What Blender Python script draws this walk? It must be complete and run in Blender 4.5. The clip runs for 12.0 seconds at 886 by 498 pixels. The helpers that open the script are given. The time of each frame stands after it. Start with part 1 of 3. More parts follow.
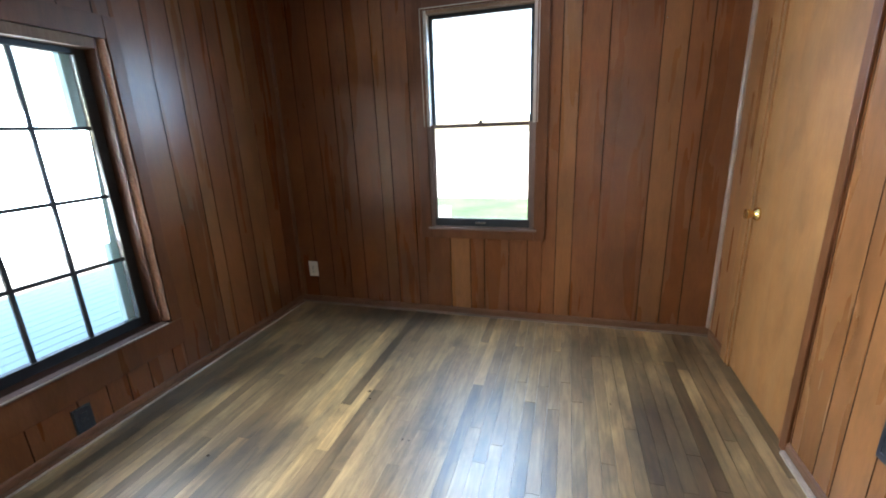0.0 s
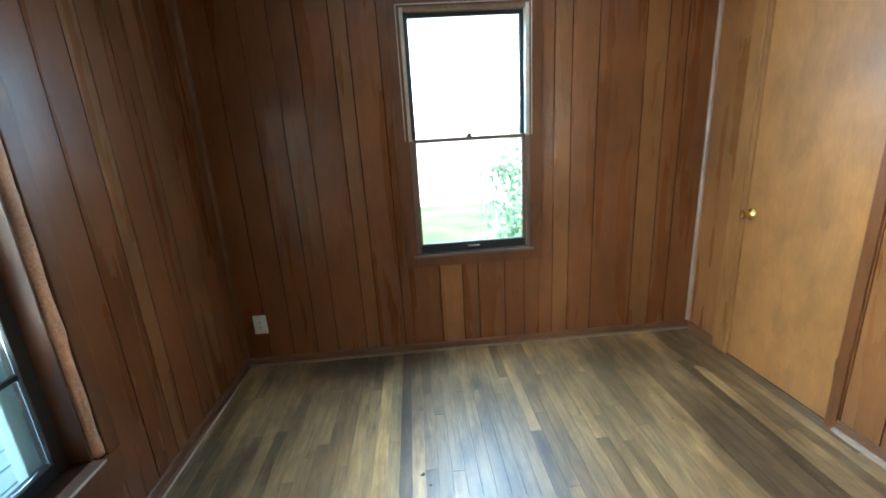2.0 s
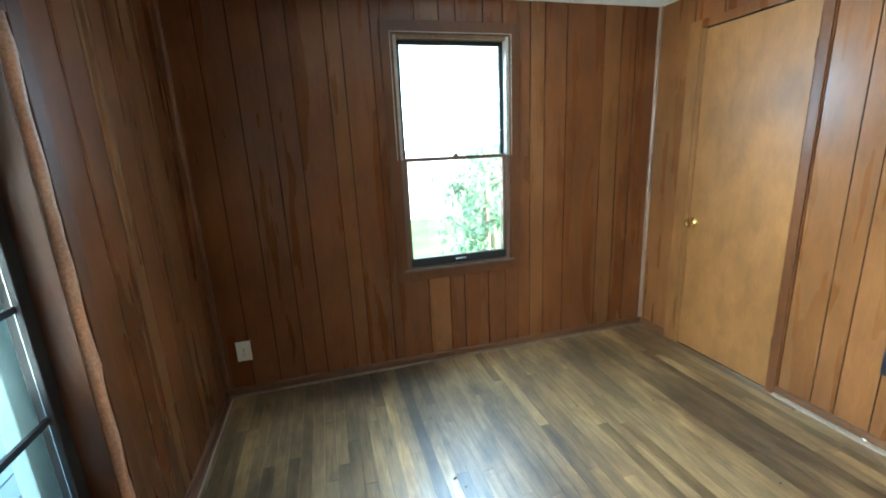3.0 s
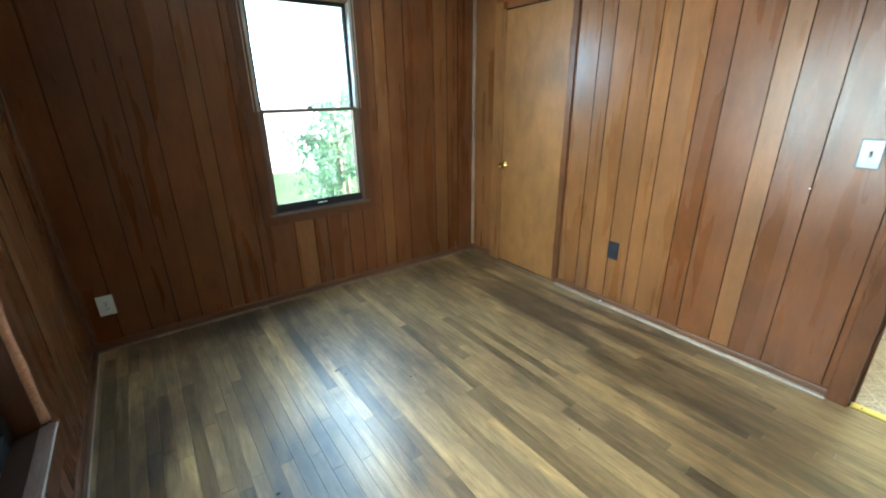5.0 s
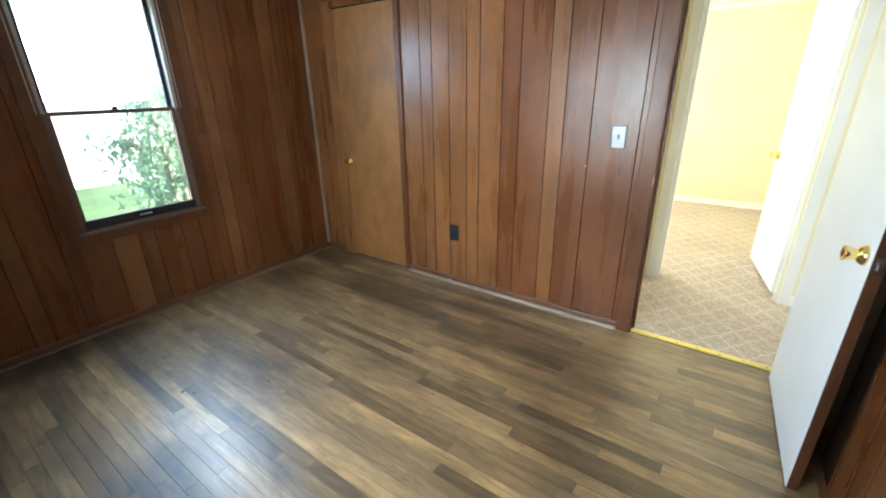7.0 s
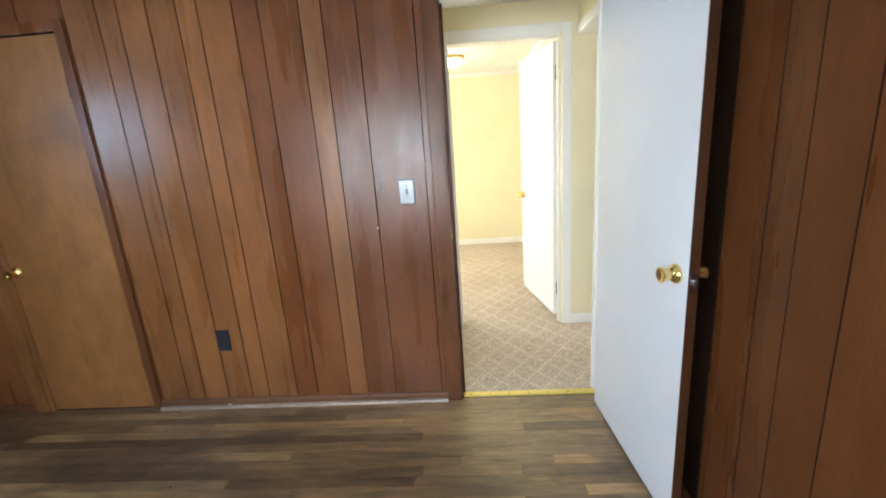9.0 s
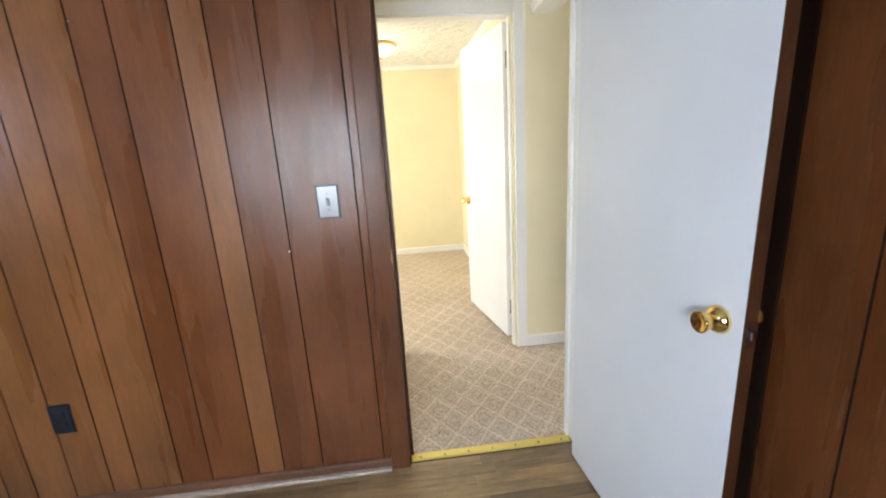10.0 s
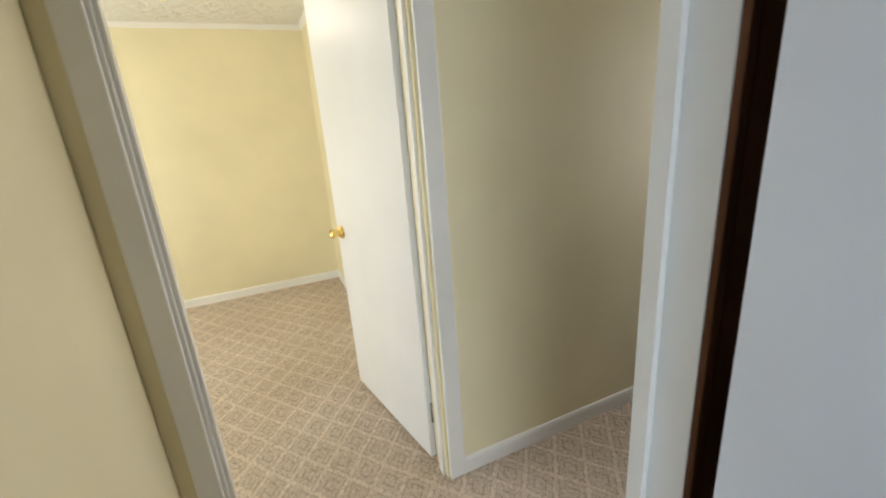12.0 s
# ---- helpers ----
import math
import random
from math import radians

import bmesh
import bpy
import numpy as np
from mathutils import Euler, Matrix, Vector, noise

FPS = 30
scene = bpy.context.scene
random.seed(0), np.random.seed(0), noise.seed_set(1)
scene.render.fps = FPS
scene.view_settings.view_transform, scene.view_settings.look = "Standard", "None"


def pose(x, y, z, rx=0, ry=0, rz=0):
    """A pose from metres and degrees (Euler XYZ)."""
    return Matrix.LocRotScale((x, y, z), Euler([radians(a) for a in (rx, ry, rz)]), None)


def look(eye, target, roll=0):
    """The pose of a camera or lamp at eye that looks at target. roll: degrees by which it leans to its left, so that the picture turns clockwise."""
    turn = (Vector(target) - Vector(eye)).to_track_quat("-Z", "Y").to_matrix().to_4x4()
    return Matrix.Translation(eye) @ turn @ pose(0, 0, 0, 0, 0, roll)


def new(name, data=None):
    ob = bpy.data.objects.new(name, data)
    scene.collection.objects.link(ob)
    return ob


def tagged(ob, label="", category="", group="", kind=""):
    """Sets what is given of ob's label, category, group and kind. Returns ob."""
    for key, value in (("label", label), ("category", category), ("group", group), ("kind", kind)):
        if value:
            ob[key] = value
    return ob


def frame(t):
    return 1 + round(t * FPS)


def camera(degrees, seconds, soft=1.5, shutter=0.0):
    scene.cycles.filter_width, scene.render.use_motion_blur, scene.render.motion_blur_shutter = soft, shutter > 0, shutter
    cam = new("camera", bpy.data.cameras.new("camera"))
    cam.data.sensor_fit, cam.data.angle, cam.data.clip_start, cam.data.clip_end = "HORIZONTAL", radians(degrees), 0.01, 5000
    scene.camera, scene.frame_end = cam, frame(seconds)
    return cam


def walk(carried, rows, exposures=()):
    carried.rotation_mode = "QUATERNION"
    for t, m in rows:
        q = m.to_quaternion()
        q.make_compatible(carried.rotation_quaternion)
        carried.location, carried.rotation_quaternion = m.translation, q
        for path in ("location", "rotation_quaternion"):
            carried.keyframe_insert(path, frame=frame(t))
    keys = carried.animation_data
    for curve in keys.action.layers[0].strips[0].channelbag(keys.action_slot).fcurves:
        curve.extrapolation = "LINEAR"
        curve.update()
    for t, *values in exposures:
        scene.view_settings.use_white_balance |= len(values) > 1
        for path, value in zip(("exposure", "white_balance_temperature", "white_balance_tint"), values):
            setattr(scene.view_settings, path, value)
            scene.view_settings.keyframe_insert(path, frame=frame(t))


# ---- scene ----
cam = camera(93.6, 12.0, soft=1.9, shutter=0.2)
PATH = [
    (0, (0.047, -0.034, 1.335), (-0.512, 1.809, 0.795), -2.2),
    (0.5, (-0.176, 0.094, 1.347), (-0.574, 1.972, 0.783), -1.9),
    (1, (-0.389, 0.179, 1.391), (-0.677, 2.072, 0.814), -2.4),
    (1.5, (-0.644, 0.213, 1.406), (-0.753, 2.126, 0.834), -3.1),
    (2, (-0.873, 0.244, 1.417), (-0.758, 2.167, 0.878), -3.5),
    (2.5, (-1.129, 0.253, 1.433), (-0.799, 2.172, 0.98), -3.3),
    (4.5, (-1.65, -0.14, 1.463), (-0.683, 1.485, 0.811), -0.9),
    (5, (-1.584, -0.243, 1.47), (-0.49, 1.277, 0.769), -0.9),
    (5.5, (-1.543, -0.313, 1.468), (-0.337, 1.096, 0.72), -1.0),
    (6, (-1.561, -0.376, 1.457), (-0.251, 0.927, 0.691), -0.9),
    (6.5, (-1.565, -0.429, 1.457), (-0.167, 0.783, 0.698), -1.1),
    (7, (-1.565, -0.449, 1.473), (-0.053, 0.642, 0.751), -1.1),
    (7.5, (-1.516, -0.452, 1.49), (0.112, 0.508, 0.835), -1.2),
    (7.7, (-1.487, -0.437, 1.493), (0.201, 0.446, 0.883), -1.4),
    (9.3, (-0.981, -0.136, 1.405), (0.958, -0.124, 0.917), -4.1),
    (9.5, (-0.865, -0.137, 1.406), (1.073, -0.174, 0.913), -3.9),
    (10, (-0.615, -0.119, 1.382), (1.315, -0.306, 0.891), -3.4),
    (10.5, (-0.303, -0.105, 1.374), (1.595, -0.489, 0.872), -3.95),
    (11, (0.03, -0.164, 1.356), (1.9, -0.654, 0.844), -3.6),
    (11.5, (0.359, -0.266, 1.374), (2.201, -0.843, 0.849), -3.2),
    (12, (0.644, -0.332, 1.417), (2.403, -1.087, 0.835), -4.3),
]
EXPOSURE = [(0, 3.0, 6550, 8), (2.0, 3.2, 6450, -3), (2.7, 3.2, 6450, -5), (4.5, 2.9, 6500, -8), (5.5, 2.68, 6550, -5), (7.5, 2.27, 6750, 8), (9.5, 1.98, 6900, 15), (10.5, 1.72, 6950, 18), (11, 1.5, 6900, 14), (11.5, 1.45, 6900, 14), (12, 1.25, 6900, 15)]
walk(cam, [(t, look(eye, target, roll)) for t, eye, target, roll in PATH], EXPOSURE)

W, E, N, S, H = -2.06, 0.967, 2.79, -0.945, 2.29       # inner faces of the panelled room, ceiling height
HALL_W, HALL_E, HALL_N, HALL_S = 1.045, 1.93, 0.06, -3.2
FAR_W, FAR_E, FAR_N, FAR_S = 2.04, 4.71, 2.2, -0.92

# ---- light ----
world = bpy.data.worlds.new("sky")
scene.world = world
world.use_nodes = True
wn = world.node_tree
wn.nodes.clear()
sky = wn.nodes.new("ShaderNodeTexSky")
sky.sky_type, sky.sun_disc = "NISHITA", False
sky.sun_elevation, sky.sun_rotation = radians(37), radians(102)
sky.air_density, sky.dust_density = 1.2, 1.5
bg = wn.nodes.new("ShaderNodeBackground")
bg.inputs["Strength"].default_value = 0.15
wo = wn.nodes.new("ShaderNodeOutputWorld")
wn.links.new(sky.outputs[0], bg.inputs[0])
wn.links.new(bg.outputs[0], wo.inputs[0])


def lamp(name, kind, m, energy, size=0.1, size_y=0.1, color=(1, 1, 1)):
    data = bpy.data.lights.new(name, kind)
    data.energy, data.color = energy, color
    if kind == "AREA":
        data.shape, data.size, data.size_y = "RECTANGLE", size, size_y
    ob = new(name, data)
    ob.matrix_world = m
    return ob


sun = lamp("sun", "SUN", look((9, -2, 7), (0, 0, 0)), 5.0, color=(1, 0.95, 0.87))
sun.data.angle = radians(0.5)
garden_light = lamp("north_window_light", "AREA", look((-0.5225, N + 0.12, 1.715), (-0.5225, 0, 0.7)), 5.0, 0.62, 0.60, (0.36, 0.64, 1.0))
garden_light.data.spread = radians(165)
porch_light = lamp("west_window_light", "AREA", look((W - 0.13, 0.68, 1.30), (0, 0.60, 1.08)), 10.3, 1.58, 0.90, (0.72, 0.87, 1.0))
porch_light.data.spread = radians(115)
lamp("far_room_window_light", "AREA", look((3.3, FAR_N - 0.02, 1.375), (3.3, 0, 1.2)), 20, 1.3, 1.3, (0.93, 1.0, 0.98))
# Added fill: no window is seen at this end of the hall
lamp("hall_added_fill", "AREA", look((1.55, HALL_S - 0.05, 1.4), (1.55, 0, 1.2)), 4.6, 0.78, 1.18, (0.97, 0.98, 0.97)).data.spread = radians(110)
FAR_LAMP = 1.2

# ---- materials ----


def mat(name, rough=0.5, metal=0.0, color=(0.5, 0.5, 0.5), spec=0.5):
    m = bpy.data.materials.new(name)
    m.use_nodes = True
    b = m.node_tree.nodes["Principled BSDF"]
    b.inputs["Base Color"].default_value = (*color, 1)
    b.inputs["Roughness"].default_value = rough
    b.inputs["Metallic"].default_value = metal
    b.inputs["Specular IOR Level"].default_value = spec
    return m, m.node_tree, b


def node(nt, kind, **values):
    n = nt.nodes.new(kind)
    for k, v in values.items():
        n.inputs[k.replace("_", " ")].default_value = v
    return n


def coords(nt, scale, per_object=True):
    """World position, stretched by scale, shifted by each object's own random number."""
    geo = nt.nodes.new("ShaderNodeNewGeometry")
    mp = nt.nodes.new("ShaderNodeMapping")
    mp.inputs["Scale"].default_value = scale
    nt.links.new(geo.outputs["Position"], mp.inputs["Vector"])
    if per_object:
        info = nt.nodes.new("ShaderNodeObjectInfo")
        mul = nt.nodes.new("ShaderNodeVectorMath")
        mul.operation = "SCALE"
        mul.inputs[0].default_value = (7.3, 5.1, 9.7)
        nt.links.new(info.outputs["Random"], mul.inputs["Scale"])
        nt.links.new(mul.outputs[0], mp.inputs["Location"])
    return mp.outputs[0]


def ramp(nt, fac, stops):
    r = nt.nodes.new("ShaderNodeValToRGB")
    while len(r.color_ramp.elements) < len(stops):
        r.color_ramp.elements.new(0.5)
    for e, (p, c) in zip(r.color_ramp.elements, stops):
        e.position, e.color = p, (*c, 1) if len(c) == 3 else c
    nt.links.new(fac, r.inputs[0])
    return r.outputs[0]


def mix(nt, fac, a, b, mode="MIX"):
    m = nt.nodes.new("ShaderNodeMix")
    m.data_type, m.blend_type = "RGBA", mode
    for sock, val in ((m.inputs[0], fac), (m.inputs[6], a), (m.inputs[7], b)):
        if isinstance(val, bpy.types.NodeSocket):
            nt.links.new(val, sock)
        else:
            sock.default_value = val if isinstance(val, float) else (*val, 1)
    return m.outputs[2]


def noise_tex(nt, vec, scale, detail=4.0, rough=0.55, distort=0.0):
    n = node(nt, "ShaderNodeTexNoise", Scale=scale, Detail=detail, Roughness=rough, Distortion=distort)
    nt.links.new(vec, n.inputs["Vector"])
    return n.outputs["Fac"]


def bump(nt, b, height, strength=0.2, distance=0.002):
    bp = nt.nodes.new("ShaderNodeBump")
    bp.inputs["Strength"].default_value, bp.inputs["Distance"].default_value = strength, distance
    nt.links.new(height, bp.inputs["Height"])
    nt.links.new(bp.outputs[0], b.inputs["Normal"])


def wood(name, dark, mid, light, grain, rough=0.3, spread=0.3, spec=0.5, coat=0.0, blotch=0.25):
    """Wood with long grain. grain: the stretch of the pattern along x, y, z."""
    m, nt, b = mat(name, rough, 0, mid, spec)
    vec = coords(nt, grain)
    fine = noise_tex(nt, vec, 38, 4, 0.6, 0.2)
    broad = noise_tex(nt, vec, 1.9, 3, 0.5, 0.15)
    both = mix(nt, 0.35, fine, broad)
    base = ramp(nt, both, [(0.2, dark), (0.5, mid), (0.8, light)])
    info = nt.nodes.new("ShaderNodeObjectInfo")
    tone = ramp(nt, info.outputs["Random"], [(0, (1 - spread, 1 - spread * 1.1, 1 - spread * 1.1)), (0.7, (1, 1, 1)), (1, (1 + spread, 1 + spread * 1.25, 1 + spread * 1.2))])
    base = mix(nt, 1.0, base, tone, "MULTIPLY")
    stain = noise_tex(nt, coords(nt, (1, 1, 1), False), 2.3, 3, 0.5)
    shade = ramp(nt, stain, [(0.35, (1 - blotch * 0.7,) * 3), (0.65, (1 + blotch * 0.4,) * 3)])
    base = mix(nt, 1.0, base, shade, "MULTIPLY")
    figure = noise_tex(nt, coords(nt, tuple(max(g, 1.2) * 0.45 for g in grain)), 7, 5, 0.62, 0.4)
    base = mix(nt, 1.0, base, ramp(nt, figure, [(0.26, (0.80, 0.78, 0.76)), (0.48, (1, 1, 1)), (0.72, (1.17, 1.18, 1.17))]), "MULTIPLY")
    nt.links.new(base, b.inputs["Base Color"])
    rr = ramp(nt, broad, [(0.3, (rough * 0.8,) * 3), (0.7, (rough * 1.35,) * 3)])
    nt.links.new(rr, b.inputs["Roughness"])
    b.inputs["Coat Weight"].default_value = coat
    b.inputs["Coat Roughness"].default_value = 0.18
    bump(nt, b, fine, 0.15, 0.0006)
    return m


V = (5.0, 5.0, 0.5)
PANEL = wood("walnut_panel", (0.096, 0.028, 0.0085), (0.132, 0.041, 0.0125), (0.170, 0.057, 0.018), V, 0.28, 0.12, 0.30)
PANEL_LIGHT = wood("honey_walnut_panel", (0.133, 0.047, 0.0155), (0.172, 0.064, 0.021), (0.212, 0.083, 0.029), V, 0.28, 0.12, 0.30)
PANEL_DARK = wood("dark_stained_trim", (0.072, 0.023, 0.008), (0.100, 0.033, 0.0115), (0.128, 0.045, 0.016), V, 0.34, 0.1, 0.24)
DOORWOOD = wood("birch_door_veneer", (0.185, 0.074, 0.023), (0.212, 0.087, 0.028), (0.250, 0.106, 0.033), (3, 3, 0.6), 0.42, 0.05, 0.3)
BEAD = wood("knotty_bead_wood", (0.17, 0.07, 0.037), (0.42, 0.215, 0.13), (0.58, 0.36, 0.24), (4, 4, 3.0), 0.45, 0.05, 0.35, blotch=0.6)
TRIM_LIGHT = wood("worn_trim_wood", (0.10, 0.05, 0.028), (0.16, 0.085, 0.05), (0.25, 0.15, 0.10), V, 0.6, 0.1, 0.2)
SILLWOOD = wood("sill_wood", (0.055, 0.027, 0.019), (0.120, 0.064, 0.046), (0.19, 0.115, 0.085), (4, 0.6, 4), 0.5, 0.1, 0.3)
# Pale wood for bare edges; also paints a sunlit reveal and a highlight line
PALE_LIT_WEAR = wood("pale_worn_or_lit_wood", (0.24, 0.17, 0.13), (0.38, 0.30, 0.25), (0.52, 0.44, 0.38), (2, 2, 2), 0.5, 0.05, 0.3)
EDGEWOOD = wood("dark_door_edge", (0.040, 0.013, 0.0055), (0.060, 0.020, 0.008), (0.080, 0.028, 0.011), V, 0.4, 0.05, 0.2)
BASEWOOD = wood("base_moulding", (0.075, 0.029, 0.013), (0.115, 0.046, 0.021), (0.160, 0.068, 0.032), (1, 1, 4), 0.38, 0.1, 0.35)
CHIPWOOD = wood("chipped_bare_wood", (0.22, 0.12, 0.05), (0.36, 0.21, 0.10), (0.50, 0.33, 0.18), (3, 3, 1), 0.7, 0.05, 0.2)
HONEYTRIM = wood("honey_trim_wood", (0.150, 0.060, 0.020), (0.195, 0.080, 0.027), (0.240, 0.105, 0.038), V, 0.32, 0.06, 0.3)
# Near black: the shade behind the open door, put into a strip's colour
DOORSHADE = wood("black_shade_strip", (0.010, 0.005, 0.003), (0.016, 0.007, 0.004), (0.024, 0.010, 0.006), V, 0.5, 0.05, 0.15)
# Lightened to paint the shine on the bead's rounding
CORNERWOOD = wood("highlit_corner_bead", (0.15, 0.085, 0.055), (0.23, 0.14, 0.095), (0.33, 0.22, 0.16), V, 0.3, 0.05, 0.5)
SHOE = wood("shoe_moulding_wood", (0.085, 0.050, 0.034), (0.16, 0.105, 0.075), (0.28, 0.20, 0.155), (1, 1, 4), 0.35, 0.1, 0.5)
ESHOE = wood("scuffed_shoe_wood", (0.13, 0.085, 0.065), (0.25, 0.175, 0.135), (0.38, 0.29, 0.23), (1, 1, 4), 0.35, 0.1, 0.5)


def floor_material():
    m, nt, b = mat("worn_oak_strip", 0.3)
    vec = coords(nt, (7, 0.55, 7))
    fine = noise_tex(nt, vec, 14, 6, 0.65, 0.5)
    broad = noise_tex(nt, vec, 4, 3, 0.5, 1.5)
    grain = mix(nt, 0.6, fine, broad)
    base = ramp(nt, grain, [(0.3, (0.125, 0.078, 0.037)), (0.5, (0.225, 0.142, 0.073)), (0.7, (0.32, 0.215, 0.118))])
    info = nt.nodes.new("ShaderNodeObjectInfo")
    tone = ramp(nt, info.outputs["Random"], [(0, (0.44, 0.39, 0.33)), (0.2, (0.74, 0.69, 0.61)), (0.5, (1.0, 0.98, 0.93)), (0.75, (1.10, 1.11, 1.07)), (1, (1.55, 1.48, 1.26))])
    base = mix(nt, 1.0, base, tone, "MULTIPLY")
    cloud = noise_tex(nt, coords(nt, (3.2, 1.1, 3.2)), 2.6, 5, 0.68, 1.2)
    base = mix(nt, 1.0, base, ramp(nt, cloud, [(0.33, (0.68, 0.65, 0.61)), (0.48, (1.0, 0.99, 0.96)), (0.64, (1.24, 1.23, 1.20))]), "MULTIPLY")
    world_vec = coords(nt, (1, 0.45, 1), False)
    wear = noise_tex(nt, world_vec, 2.1, 5, 0.62, 0.4)
    grime = ramp(nt, wear, [(0.36, (0.36, 0.31, 0.27)), (0.47, (0.82, 0.78, 0.74)), (0.60, (1.20, 1.18, 1.13))])
    base = mix(nt, 0.92, base, mix(nt, 1.0, base, grime, "MULTIPLY"))
    place = nt.nodes.new("ShaderNodeSeparateXYZ")
    gpos = nt.nodes.new("ShaderNodeNewGeometry")
    nt.links.new(gpos.outputs["Position"], place.inputs[0])

    def calc(kind, a, c=0.0):
        n = nt.nodes.new("ShaderNodeMath")
        n.operation = kind
        for i, v in enumerate((a, c)):
            if isinstance(v, bpy.types.NodeSocket):
                nt.links.new(v, n.inputs[i])
            else:
                n.inputs[i].default_value = v
        return n.outputs[0]

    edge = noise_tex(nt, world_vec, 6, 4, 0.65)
    # Ragged ellipses at set spots: nine darken the boards, the last lightens them
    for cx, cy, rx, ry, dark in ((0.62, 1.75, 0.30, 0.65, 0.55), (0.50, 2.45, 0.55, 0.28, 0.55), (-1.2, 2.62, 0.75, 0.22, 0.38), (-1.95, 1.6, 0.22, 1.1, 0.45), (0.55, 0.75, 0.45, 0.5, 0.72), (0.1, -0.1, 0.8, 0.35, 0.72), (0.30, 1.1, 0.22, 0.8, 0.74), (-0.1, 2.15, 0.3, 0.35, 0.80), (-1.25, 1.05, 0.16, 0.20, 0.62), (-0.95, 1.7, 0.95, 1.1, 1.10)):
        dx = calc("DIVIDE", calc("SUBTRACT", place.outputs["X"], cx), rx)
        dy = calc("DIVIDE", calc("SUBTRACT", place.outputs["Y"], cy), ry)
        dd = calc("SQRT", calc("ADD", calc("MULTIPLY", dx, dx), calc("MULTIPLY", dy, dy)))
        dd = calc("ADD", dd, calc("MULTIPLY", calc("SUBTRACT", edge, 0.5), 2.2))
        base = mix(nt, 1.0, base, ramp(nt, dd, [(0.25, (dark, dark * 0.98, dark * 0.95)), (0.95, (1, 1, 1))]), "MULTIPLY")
    spots = noise_tex(nt, world_vec, 17, 3, 0.6)
    specks = ramp(nt, spots, [(0.20, (0.45, 0.43, 0.42)), (0.27, (1, 1, 1))])
    base = mix(nt, 0.7, base, mix(nt, 1.0, base, specks, "MULTIPLY"))
    nt.links.new(base, b.inputs["Base Color"])
    rr = ramp(nt, wear, [(0.35, (0.50,) * 3), (0.6, (0.36,) * 3)])
    nt.links.new(rr, b.inputs["Roughness"])
    b.inputs["Specular IOR Level"].default_value = 0.6
    b.inputs["Coat Weight"].default_value = 0.85
    b.inputs["Coat Roughness"].default_value = 0.45
    bump(nt, b, grain, 0.2, 0.0006)
    return m


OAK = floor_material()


def paint(name, color, rough=0.5, relief=0.12, scale=90, spec=0.5, depth=0.001):
    m, nt, b = mat(name, rough, 0, color, spec)
    vec = coords(nt, (1, 1, 1), False)
    big = noise_tex(nt, vec, 1.7, 3, 0.5)
    lo, hi = [tuple(c * k for c in color) for k in (0.95, 1.03)]
    nt.links.new(ramp(nt, big, [(0.35, lo), (0.65, hi)]), b.inputs["Base Color"])
    bump(nt, b, noise_tex(nt, vec, scale, 3, 0.6), relief, depth)
    return m


YELLOW = paint("cream_yellow_wall_paint", (0.75, 0.675, 0.455), 0.55, 0.15)
WHITE = paint("white_trim_paint", (0.79, 0.78, 0.74), 0.32, 0.08, 60)
DOORWHITE = paint("white_door_paint", (0.72, 0.73, 0.74), 0.30, 0.06, 45)
JAMBYELLOW = paint("yellowed_jamb_paint", (0.74, 0.66, 0.42), 0.4)
CEIL = paint("white_textured_ceiling", (0.80, 0.80, 0.77), 0.8, 1.0, 11, depth=0.035)
DARKGAP = mat("dark_joint", 1.0, 0, (0.030, 0.012, 0.007), 0.1)[0]
BLACK = mat("black_plastic", 0.35, 0, (0.012, 0.013, 0.018))[0]
BRONZE = mat("dark_bronze_sash", 0.5, 0.0, (0.018, 0.017, 0.018), 0.3)[0]
SASHWOOD = wood("stained_sash", (0.06, 0.03, 0.02), (0.11, 0.06, 0.045), (0.17, 0.10, 0.075), V, 0.35, 0.05)
BRASS = mat("polished_brass", 0.13, 1.0, (0.86, 0.62, 0.24))[0]
STEEL = mat("brushed_steel", 0.2, 1.0, (0.42, 0.43, 0.45))[0]
PLATESTEEL = mat("satin_steel_plate", 0.28, 1.0, (0.14, 0.145, 0.15))[0]
GOLD = mat("gold_threshold", 0.35, 0.6, (0.82, 0.66, 0.20))[0]
WHITEPLASTIC = mat("ivory_plastic", 0.35, 0, (0.72, 0.69, 0.62))[0]
VINYL = mat("outside_pale_jamb", 0.5, 0, (0.45, 0.62, 0.62))[0]


def glass_material():
    m, nt, b = mat("window_glass", 0.0, 0, (1, 1, 1))
    b.inputs["Transmission Weight"].default_value = 1
    b.inputs["IOR"].default_value = 1.45
    return m


GLASS = glass_material()


